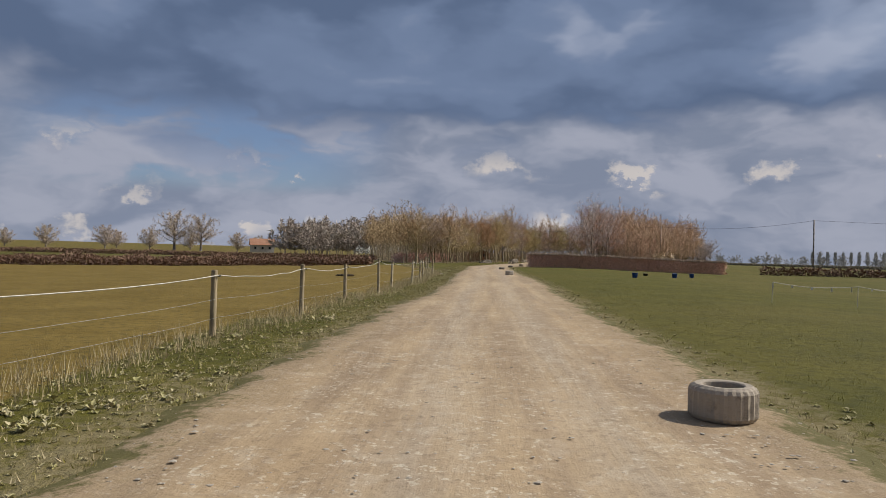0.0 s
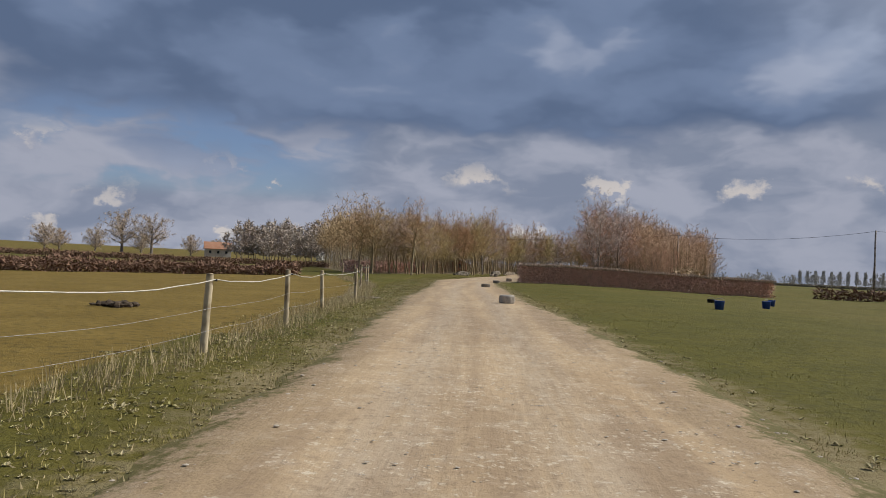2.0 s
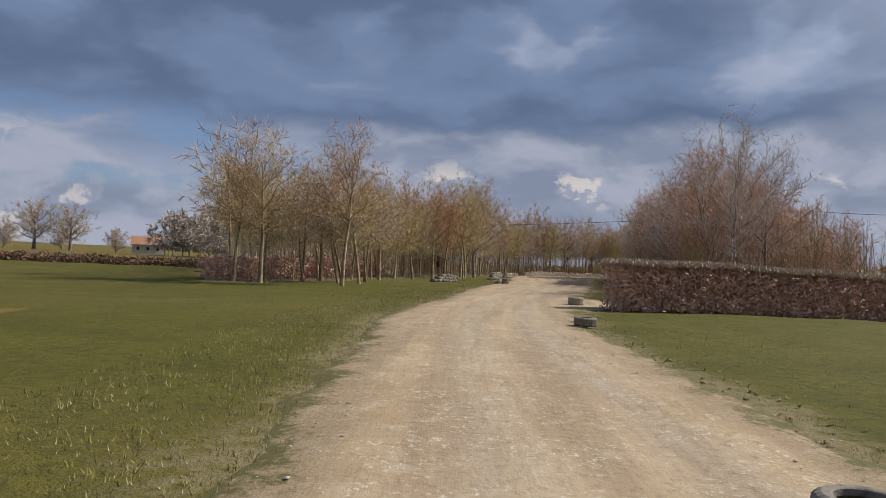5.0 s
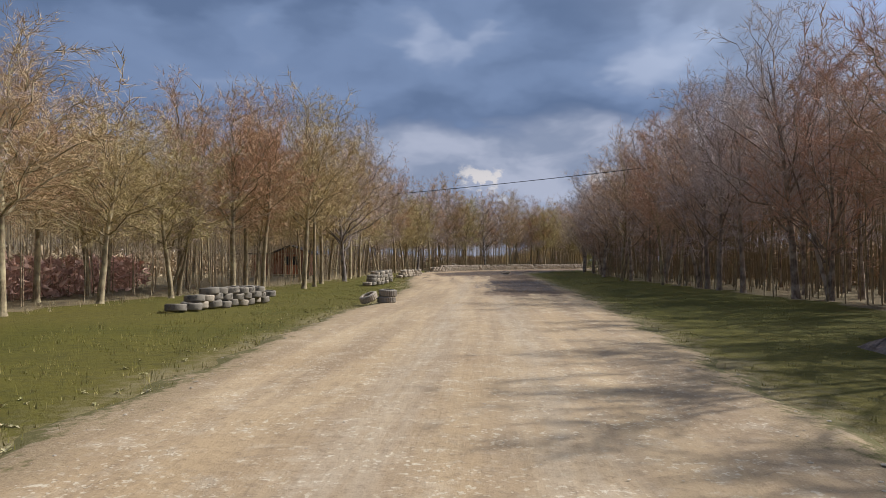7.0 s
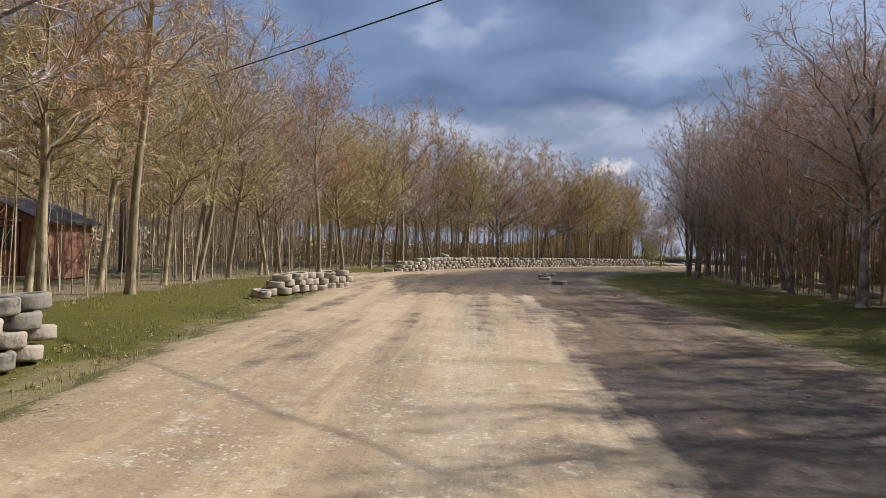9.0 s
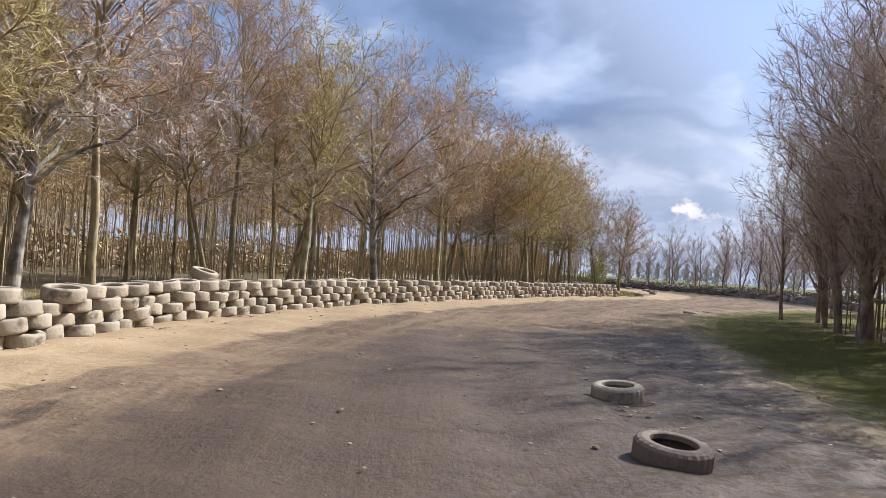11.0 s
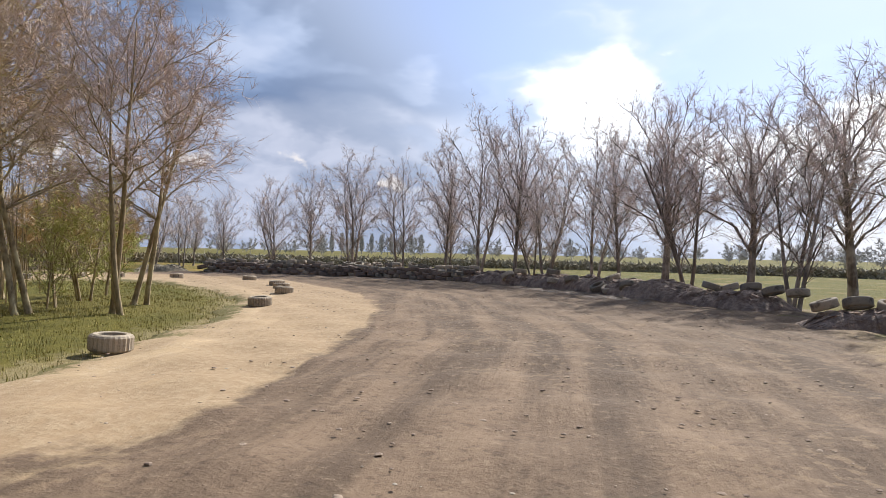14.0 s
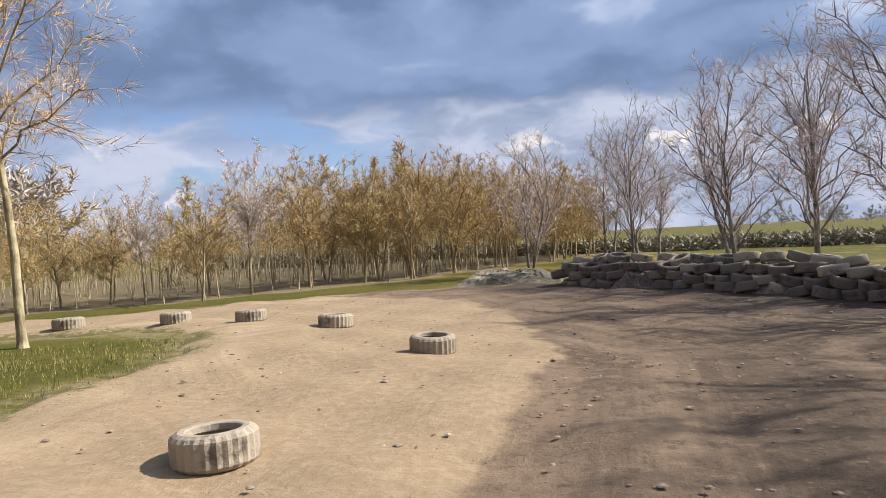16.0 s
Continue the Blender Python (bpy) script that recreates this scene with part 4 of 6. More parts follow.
open_l = lambda x, y: math.hypot(x - SHED[0], y - SHED[1]) > 4.5
saplings("thin bare stems crowding the plantation", WOOD_L, 3300, 1, 2.0, 6.5, M_SAPLING, open_l)
saplings("thin bare stems at the plantation's corner", [(40, 209.5), (52, 218.8), (59, 224.4), (61.5, 227), (58.5, 234), (50, 230), (40, 222)], 180, 7, 2.0, 5.5, M_SAPLING)
saplings("thin bare stems on the inner side of the bend", [(56, 222.5), (61.5, 224.0), (63.0, 231), (58, 235)], 110, 9, 2.0, 5.0, M_SAPLING)
saplings("thin bare stems crowding the eastern plantation", WOOD_R, 1700, 2, 2.5, 6.5, M_BARK)
saplings("thin golden stems of the young thicket", WOOD_Y, 700, 3, 0.8, 1.8, M_BARK)
YOUNG = Planter([
    tree_kind("tree", "young yellow-twigged leafless tree on the wood's edge", M_BARK, M_TWIG_T, "young trees beyond the bend", seed=31, height=4.4, spread=1.35, clear=0.2, limbs=13, subs=10, twigs=8, trunk_r=0.045, tip=0.24, wide=0.017, mid=0.58),
    tree_kind("tree", "young twin-stemmed tree with golden twigs", M_BARK, M_TWIG_T, "young trees beyond the bend", seed=32, height=4.0, spread=1.5, clear=0.16, limbs=13, subs=10, twigs=8, stems=2, trunk_r=0.045, tip=0.24, wide=0.017, mid=0.56),
    tree_kind("tree", "slim young leafless tree with brown twigs", M_BARK, M_TWIG_G, "young trees beyond the bend", seed=33, height=5.6, spread=1.35, clear=0.26, limbs=13, subs=10, twigs=8, trunk_r=0.06, tip=0.26, wide=0.017, mid=0.6),
])
young_h = lambda x, y: float(np.interp(x, [50, 59, 63, 67, 71], [0.50, 0.62, 0.80, 1.0, 1.15]))
spots_y = scatter(WOOD_Y, 1.35, 8)
near_y = [p for p in spots_y if distance_to(WOOD_Y[:7], np.array([p[0]]), np.array([p[1]]))[0] < 2.2]
for x, y in near_y:
    k = rng.choice((0, 0, 0, 1, 1, 1, 2))
    YOUNG.put(k, x, y, rng.uniform(0, 360), young_h(x, y) * rng.uniform(0.85, 1.15) * (0.85 if k == 2 else 1.0), 1.0)
inner_wood("woodland", [p for p in spots_y if p not in near_y], "thicket of young golden-brown trees beyond the bend", M_BARK, M_TWIG_T, 0.45, young_h)

YOUNG.put(1, 21.6, 112.6, 30.0, 0.95)
budding = Planter([tree_kind("tree", "young tree in fresh yellow-green leaf at the wood's corner", M_BARK, M_TWIG_L, "budding trees at the bend", seed=36, height=4.6, spread=1.5, clear=0.08, limbs=14, subs=8, twigs=6, stems=3, trunk_r=0.05, tip=0.24, wide=0.022, mid=0.52)])
for x, y, k in ((62.8, 226.3, 0.85), (64.2, 228.6, 0.7), (61.6, 224.9, 0.6)):
    budding.put(0, x, y, 70 * x, k)

# the row behind the earth bank
ROW = [(77.6, 247.0, 5.0, 0), (79.6, 244.6, 5.6, 1), (80.6, 242.4, 6.0, 2), (81.6, 239.6, 7.0, 1), (82.6, 236.6, 6.4, 0), (83.2, 233.6, 7.4, 2), (83.5, 231.5, 8.6, 0), (83.3, 228.9, 8.4, 2), (83.0, 226.8, 6.8, 1),
       (82.4, 223.8, 7.1, 0), (81.9, 222.2, 6.4, 2), (80.7, 219.6, 7.6, 3), (80.2, 218.4, 6.6, 1), (78.9, 215.8, 6.6, 3), (78.0, 214.2, 6.0, 1), (76.2, 209.8, 7.0, 3), (77.4, 206.9, 6.0, 2), (74.6, 250.5, 4.8, 1), (78.0, 254.0, 5.4, 0), (81.0, 258.5, 5.2, 2),
       (85.6, 229.5, 5.5, 1), (85.0, 235.0, 5.2, 2), (81.3, 213.5, 8.0, 3)]
bank_row = Planter([
    tree_kind("tree", "bare tree with rising black branches behind the earth bank", M_BARK_D, M_TWIG_G, "bare trees behind the earth bank", seed=51, height=8.0, spread=2.3, clear=0.14, limbs=22, subs=9, twigs=7, wide=0.0135, stems=2, trunk_r=0.11, tip=0.34, mid=0.57, thick=0.36, rise=0.52, upright=0.4),
    tree_kind("tree", "many-stemmed bare tree behind the earth bank", M_BARK_D, M_TWIG_G, "bare trees behind the earth bank", seed=52, height=7.0, spread=2.3, clear=0.10, limbs=24, subs=9, twigs=7, wide=0.0135, stems=3, trunk_r=0.10, tip=0.34, mid=0.56, thick=0.36, rise=0.52, upright=0.4),
    tree_kind("tree", "slender upright bare tree behind the earth bank", M_BARK_D, M_TWIG_G, "bare trees behind the earth bank", seed=53, height=8.0, spread=2.0, clear=0.17, limbs=22, subs=9, twigs=7, wide=0.0135, trunk_r=0.10, tip=0.34, mid=0.58, thick=0.36, rise=0.52, upright=0.4),
    tree_kind("tree", "stout bare tree with a broad rounded crown", M_BARK_D, M_TWIG_G, "bare trees behind the earth bank", seed=54, height=7.4, spread=2.8, clear=0.20, limbs=24, subs=10, twigs=7, wide=0.0135, trunk_r=0.15, tip=0.34, mid=0.58, thick=0.36, rise=0.52, upright=0.4),
])
BASE_H = (8.0, 7.0, 8.0, 7.4)
for x, y, h, k in ROW:
    s = h / BASE_H[k]
    bank_row.put(k, x, y, rng.uniform(0, 360), s, 1.0)

# ---- distance ----
oaks = Planter([
    tree_kind("tree", "great leafless oak standing on the far field edge", M_BARK_D, M_TWIG_O, "far oaks", seed=61, height=17.0, spread=8.5, clear=0.16, limbs=20, subs=10, twigs=6, wide=0.075, trunk_r=0.6, tip=1.3, mid=0.55, thick=0.4),
    tree_kind("tree", "bushy brown-grey tree on the far field edge", M_BARK_D, M_TWIG_O, "far oaks", seed=62, height=12.0, spread=6.5, clear=0.10, limbs=20, subs=10, twigs=6, wide=0.08, trunk_r=0.4, tip=1.4, mid=0.52),
])


def bearing(x, y, d):
    """A place d metres ahead of the start along a direction given as sideways/ahead ratio."""
    return x * d, d


for sx, d, k, s in ((-0.383, 360, 0, 1.2), (-0.345, 362, 0, 1.1), (-0.418, 370, 1, 0.9), (-0.482, 360, 1, 0.95), (-0.465, 380, 1, 0.8), (-0.566, 330, 1, 0.85), (-0.625, 340, 1, 0.7), (-0.293, 350, 1, 0.75), (-0.36, 385, 1, 0.85), (-0.262, 390, 1, 0.7)):
    x, y = bearing(sx, 0, d)
    oaks.put(k, x, y, rng.uniform(0, 360), s)

far_pair = [tuple((np.array(b.v), b.f) for b in grow(70 + i, 11.0, 5.6, 0.08, 8, 4, 3, wide=0.30, sides=4, fine=3, tip=1.5, mid=0.5, tube=False)) for i in range(3)]


def far_wood(label, spots, mat, lo=0.8, hi=1.1):
    pieces = []
    for x, y in spots:
        a, s, z = rng.uniform(0, 6.28), rng.uniform(lo, hi), ground_z(x, y)
        for v, f in rng.choice(far_pair):
            pieces.append((v, f, (x, y, z), a, s))
    root = tagged(new("distant_wood", merged("distant_wood", pieces, mat)), label, "woodland", kind="stuff")
    return root


far_wood("grey-brown leafless wood on the far field edge", [(-72 + 84 * u + rng.uniform(-4, 4), 300 + rng.uniform(-14, 50) + 5 * u) for u in [i / 89 for i in range(90)]], M_FAR, 1.05, 1.5)
far_wood("dark line of trees beyond the eastern fields", [(150 + 4.2 * i + rng.uniform(-3, 3), 405 - 2.1 * i + rng.uniform(-8, 8)) for i in range(60)], M_FAR_E, 0.35, 0.7)
far_wood("low trees along the horizon beyond the bank", [(175 + 4 * i + rng.uniform(-4, 4), 560 - 5.2 * i + rng.uniform(-8, 8)) for i in range(70)], M_FAR_E, 0.35, 0.6)

far_wood("low hazy trees at the far side of the eastern field", [(150 + 3.0 * i + rng.uniform(-2, 2), 226 - 1.7 * i + rng.uniform(-9, 9)) for i in range(46)], M_FAR_E, 0.22, 0.42)


def poplar_row():
    k, cv = Build(), random.Random(3)
    for i in range(11):
        x, y = 262 + 3.4 * i, 498 - 3.6 * i
        z = ground_z(x, y) - 0.3
        k.tube((x, y, z), (x, y, z + 8.5), 0.3, 0.1, 5)
        for j in range(220):
            h = cv.uniform(1.5, 9.5)
            r = 1.1 * math.sin(math.pi * min(1, h / 10.5)) ** 0.6 * cv.random()
            w = cv.uniform(0, 6.28)
            k.sliver(Vector((x + r * math.cos(w), y + r * math.sin(w), z + h)), Vector((math.cos(w) * 0.3, math.sin(w) * 0.3, 1)).normalized(), 1.8, 0.4, Vector((cv.uniform(-1, 1), cv.uniform(-1, 1), 0.1)))
    tagged(new("poplar_row", k.mesh("poplar_row", M_FAR_E)), "distant row of bare upright poplars", "trees", kind="stuff")


poplar_row()


def hedge(label, line, width, height, per_metre, mat, top_mat=None, size=0.32, seed=0, rough=0.03):
    """A cut hedge: a crowd of crossing twigs filling a box that follows the line, with its clipped tips on top."""
    r = random.Random(seed)
    body, tips = Build(), Build()
    for x, y, a in along(line, 1.0 / per_metre):
        for _ in range(2):
            s = r.uniform(-0.5, 0.5) * width
            h = height * (1 - (2 * s / width) ** 4 * 0.12) * r.uniform(0.94, 1.05) * (1 + rough * noise.noise(Vector((x * 0.35, y * 0.35, seed))))
            z = ground_z(x, y) + h * r.random() ** 0.8
            px, py = x - math.sin(a) * s + r.uniform(-0.2, 0.2), y + math.cos(a) * s + r.uniform(-0.2, 0.2)
            d = Vector((r.uniform(-1, 1), r.uniform(-1, 1), r.uniform(-0.4, 1.0))).normalized()
            q = Vector((px, py, z - 0.1))
            body.sliver(q, d, size * r.uniform(0.7, 1.4), size * r.uniform(0.25, 0.55), Vector((r.uniform(-1, 1), r.uniform(-1, 1), r.uniform(-1, 1))))
        if top_mat:
            s = r.uniform(-0.5, 0.5) * width
            q = Vector((x - math.sin(a) * s, y + math.cos(a) * s, ground_z(x, y) + height * 0.95))
            for _ in range(3):
                q = q + Vector((r.uniform(-0.15, 0.15), r.uniform(-0.15, 0.15), r.uniform(-0.05, 0.05)))
                tips.sliver(q, Vector((r.uniform(-0.6, 0.6), r.uniform(-0.6, 0.6), 1)).normalized(), size * 0.8, size * 0.35, Vector((r.uniform(-1, 1), r.uniform(-1, 1), 0.2)))
    # the dense heart of old stems
    for x, y, a in along(line, 0.3, 0.1, r):
        z, s = ground_z(x, y), r.uniform(-0.2, 0.2) * width
        x, y = x - math.sin(a) * s, y + math.cos(a) * s
        for _ in range(4):
            body.tube((x, y, z), (x + r.uniform(-0.35, 0.35), y + r.uniform(-0.35, 0.35), z + height * r.uniform(0.6, 0.95)), 0.03, 0.012, 4)
    root = tagged(new("hedge"), label, "hedge", kind="stuff")
    part("branches", body.mesh("branches", mat), root)
    if top_mat:
        part("clipped_top", tips.mesh("clipped_top", top_mat), root)


hedge("clipped brown leafless hedge beside the track with pale cut top", [(12.0, 98.4), (22.0, 100.8), (32.0, 103.8), (43.0, 107.4)], 1.3, 1.95, 620, M_HEDGE, M_HEDGE_TOP, 0.21, 1)
hedge("low dark brown hedge across the dry pasture", [(-95, 30), (-60, 50), (-36, 68), (-21, 82), (-9, 88)], 2.2, 1.05, 190, M_HEDGE_D, None, 0.3, 2, 0.35)
hedge("farther dark hedge on the field's rise", [(-190, 120), (-110, 135), (-60, 142), (-14, 148)], 2.0, 0.95, 70, M_HEDGE_D, None, 0.4, 3, 0.3)
hedge("long low hedge across the eastern field", [(50, 110), (75, 109), (130, 104), (230, 80)], 2.0, 1.3, 28, M_HEDGE_D, None, 0.6, 4)
hedge("olive field hedge beyond the earth bank", [(52, 272), (74, 272), (90, 266), (105, 256), (116, 241), (121, 222), (122, 204), (118, 186), (112, 170)], 1.6, 0.85, 90, M_HEDGE_G, None, 0.4, 5)
hedge("dark brush fence along the plantation's far side", [(-8.0, 115.5), (-3.5, 123), (0, 134), (2, 146)], 1.2, 1.6, 60, M_HEDGE, None, 0.4, 6)

hedge("brown undergrowth deep inside the plantation", [(-6, 146), (-2, 168), (2, 190), (10, 206), (24, 217), (36, 226), (47, 234)], 3.4, 2.2, 34, M_BRUSH, None, 0.5, 7)
hedge("brown undergrowth deep inside the eastern plantation", [(35, 112), (41, 130), (46, 150), (52, 170), (57, 188)], 3.0, 2.8, 70, M_BRUSH, None, 0.55, 8)


def blossom():
    r, k = random.Random(9), Build()
    for i in range(8):
        x, y = bearing(-0.118 + 0.013 * i + r.uniform(-0.004, 0.004), 0, 285)
        for _ in range(160):
            a, q = r.uniform(0, 6.28), r.random() ** 0.5
            k.sliver(Vector((x + 2.4 * q * math.cos(a), y + 2.4 * q * math.sin(a), 1.0 + 3.2 * r.random() * (1 - q * 0.5))), Vector((r.uniform(-1, 1), r.uniform(-1, 1), r.uniform(-1, 1))).normalized(), 0.9, 0.7, Vector((r.uniform(-1, 1), r.uniform(-1, 1), r.uniform(-1, 1))))
    tagged(new("blossom_bushes", k.mesh("blossom_bushes", M_BLOSSOM)), "white blossoming bushes before the far wood", "bushes", kind="stuff")


blossom()


def far_house():
    x, y = bearing(-0.258, 0, 345)
    z = ground_z(x, y)
    root = tagged(new("house"), "distant farmhouse with orange tiled roof and pale gable", "house")
    root.matrix_basis = pose(x, y, z, 0, 0, 20)
    w = Build()
    w.box((0, 0, 1.9), (11, 6, 3.8))
    k = len(w.v)
    w.v += [(-5.5, -3, 3.8), (-5.5, 3, 3.8), (-5.5, 0, 6.4), (5.5, -3, 3.8), (5.5, 3, 3.8), (5.5, 0, 6.4)]
    w.f += [(k, k + 1, k + 2), (k + 3, k + 5, k + 4)]
    part("wall", w.mesh("wall", M_WHITE), root)
    q = Build()
    for s in (-1, 1):
        k = len(q.v)
        q.v += [(-6, s * 3.5, 3.5), (6, s * 3.5, 3.5), (6, 0, 6.6), (-6, 0, 6.6), (-6, s * 3.5, 3.7), (6, s * 3.5, 3.7), (6, 0, 6.8), (-6, 0, 6.8)]
        q.f += [tuple(k + i for i in f) for f in ((0, 1, 2, 3), (4, 5, 6, 7), (0, 1, 5, 4), (1, 2, 6, 5), (3, 0, 4, 7))]
    roof = part("roof", q.mesh("roof", M_BRICK), root)
    c = Build()
    c.box((3.5, 0.4, 7.2), (0.9, 0.7, 1.8))
    part("chimney", c.mesh("chimney", M_BRICK), roof)
    for i in range(3):
        b = Build()
        b.box((-3.4 + 3.4 * i, -3.02, 2.2), (1.0, 0.08, 1.2))
        part("window", b.mesh("window", M_GLASS), root)


far_house()

# ---- fence and power line ----
POSTS = [(-5.9, -6.0), (-5.3, 0.0), (-5.0, 5.0), (-4.1, 12.6), (-3.5, 17.5), (-3.2, 23.1), (-2.47, 27.2), (-2.35, 32.4), (-1.6, 36.8), (-1.34, 42.0), (-1.3, 47.6), (-0.75, 52.6), (-1.5, 64.0), (-1.4, 67.6), (-1.75, 70.8), (-2.9, 75.7), (-4.8, 85.4)]
HEIGHTS = (1.2, 1.2, 1.2, 1.2, 1.24, 1.18, 1.34, 1.16, 1.2, 1.22, 1.15, 1.2, 1.3, 1.28, 1.22, 1.2, 1.2)


def strand(pts, r, sag, n=6, wob=0.0, seed=0):
    """One continuous round line that sags from point to point."""
    k, q = Build(), random.Random(seed)
    line = [Vector(pts[0])]
    for a, b in zip(pts[:-1], pts[1:]):
        a, b = Vector(a), Vector(b)
        for i in range(1, n + 1):
            u = i / n
            p = a.lerp(b, u) - Vector((0, 0, sag * 4 * u * (1 - u)))
            if i < n:
                p += Vector((q.uniform(-wob, wob), q.uniform(-wob, wob), q.uniform(-wob, wob)))
            line.append(p)
    for i, p in enumerate(line):
        d = (line[min(i + 1, len(line) - 1)] - line[max(i - 1, 0)]).normalized()
        side = d.cross(Vector((0, 0, 1))).normalized()
        up = side.cross(d)
        k.v += [tuple(p + side * (r * x) + up * (r * y)) for x, y in ((1, 0), (0, 1), (-1, 0), (0, -1))]
    for i in range(len(line) - 1):
        k.f += [(4 * i + m, 4 * i + (m + 1) % 4, 4 * i + 4 + (m + 1) % 4, 4 * i + 4 + m) for m in range(4)]
    return k


def build_fence():
    q = random.Random(2)
    root = tagged(new("fence"), "field fence of weathered round posts with white electric tape", "fence")
    tops = []
    for (x, y), h in zip(POSTS, HEIGHTS):
        z = ground_z(x, y)
        k = Build()
        lx, ly = q.uniform(-0.05, 0.05), q.uniform(-0.05, 0.05)
        r = 0.057
        k.tube((x, y, z - 0.2), (x + lx * 0.5, y + ly * 0.5, z + h * 0.5), r * 1.05, r, 9)
        k.tube((x + lx * 0.5, y + ly * 0.5, z + h * 0.5), (x + lx, y + ly, z + h - 0.02), r, r * 0.97, 9)
        k.tube((x + lx, y + ly, z + h - 0.02), (x + lx, y + ly, z + h), r * 0.97, r * 0.8, 9, True)
        p = part("post", k.mesh("post", M_POST, True), root)
        b = Build()
        b.tube((x + lx + 0.06, y + ly, z + h - 0.10), (x + lx + 0.11, y + ly, z + h - 0.10), 0.02, 0.02, 6, True)
        part("insulator", b.mesh("insulator", M_BLACK), p)
        tops.append((x + lx + 0.09, y + ly, z + h - 0.09))
    part("tape", strand(tops, 0.008, 0.09, 8, 0.012, 4).mesh("tape", M_TAPE), root, "sagging white electric tape")
    part("wire", strand([(x, y, z - 0.42) for x, y, z in tops], 0.0028, 0.05, 6, 0.01, 5).mesh("wire", M_WIRE), root)
    part("wire", strand([(x, y, z - 0.75) for x, y, z in tops], 0.0028, 0.05, 6, 0.01, 6).mesh("wire", M_WIRE), root)


build_fence()


def build_bunting():
    """White tape with fluttering ends round a corner of the eastern field."""
    root = tagged(new("tape_fence"), "white tape with hanging strips on thin stakes in the grass", "fence")
    line = [(13.1, 27.9), (16.2, 27.4), (19.4, 27.0), (22.8, 26.6)]
    q, tops = random.Random(8), []
    for x, y in line:
        z = ground_z(x, y)
        k = Build()
        k.tube((x, y, z - 0.1), (x + 0.03, y, z + 0.82), 0.012, 0.01, 6, True)
        part("stake", k.mesh("stake", M_TAPE), root)
        tops.append((x + 0.03, y, z + 0.8))
    part("tape", strand(tops, 0.014, 0.12, 8, 0.01, 1).mesh("tape", M_TAPE), root)
    for i in range(14):
        u = i / 13 * 2.999
        a, b = Vector(tops[int(u)]), Vector(tops[int(u) + 1])
        p = a.lerp(b, u % 1) - Vector((0, 0, 0.48 * (u % 1) * (1 - u % 1)))
        k = Build()
        w, h = q.uniform(0.05, 0.11), q.uniform(0.08, 0.22)
        c = (p.x, p.y, p.z - h / 2)
        k.box(c, (w, 0.012, h), q.uniform(-0.5, 0.5), 0.5)
        part("strip", k.mesh("strip", M_TAPE), root)


build_bunting()


def power_pole(x, y, h, turn):
    root = tagged(new("power_pole"), "dark wooden power pole carrying a black cable", "pole", "power poles")
    z = ground_z(x, y)
    k = Build()
    k.tube((x, y, z - 0.2), (x, y, z + h), 0.14, 0.10, 10, True)
    part("pole", k.mesh("pole", M_BARK_D, True), root)
    b = Build()
    b.tube((x, y, z + h - 0.15), (x + 0.2 * math.cos(turn), y + 0.2 * math.sin(turn), z + h - 0.1), 0.04, 0.04, 6, True)
    part("insulator", b.mesh("insulator", M_BLACK), root)
    return (x, y, z + h - 0.12)


poles = [power_pole(x, y, h, 0.6) for x, y, h in ((150.0, 96.0, 9.1), (61.5, 116.6, 9.2), (40.8, 131.65, 7.72), (12.0, 178.0, 7.5))]
tagged(new("power_cable", strand(poles[:2], 0.02, 0.9, 24).mesh("power_cable", M_CABLE)), "thin black overhead cable sagging between poles", "cable", "overhead cables")
tagged(new("power_cable", strand(poles[1:3], 0.02, 0.8, 16).mesh("power_cable", M_CABLE)), "thin black overhead cable sagging between poles", "cable", "overhead cables")
tagged(new("power_cable", strand(poles[2:], 0.022, 0.35, 24).mesh("power_cable", M_CABLE)), "thin black overhead cable crossing above the track", "cable", "overhead cables")


# ---- tyres ----
def tyre_mesh(name, mat, R=0.31, r_in=0.19, w=0.23, treads=26):
    """A car tyre lying flat: bulging walls, blocky tread, an open middle."""
    prof = [(r_in, 0.03 * w), (r_in + 0.012, 0.0), (R - 0.06, -0.01 * w), (R - 0.02, 0.06 * w), (R, 0.16 * w), (R, 0.84 * w), (R - 0.02, 0.94 * w), (R - 0.06, 1.01 * w), (r_in + 0.012, w), (r_in, 0.97 * w), (r_in - 0.004, 0.80 * w), (R - 0.05, 0.62 * w), (R - 0.045, 0.38 * w), (r_in - 0.004, 0.20 * w)]
    n, m = treads * 2, len(prof)
    v, f = [], []
    for i in range(n):
        a = 2 * math.pi * i / n
        for j, (r, z) in enumerate(prof):
            q = r - (0.011 if (i % 2 and 3 <= j <= 6) else 0.0)
            v.append((q * math.cos(a), q * math.sin(a), z))
    for i in range(n):
        for j in range(m):
            f.append((i * m + j, ((i + 1) % n) * m + j, ((i + 1) % n) * m + (j + 1) % m, i * m + (j + 1) % m))
    return mesh_of(name, v, f, mat)


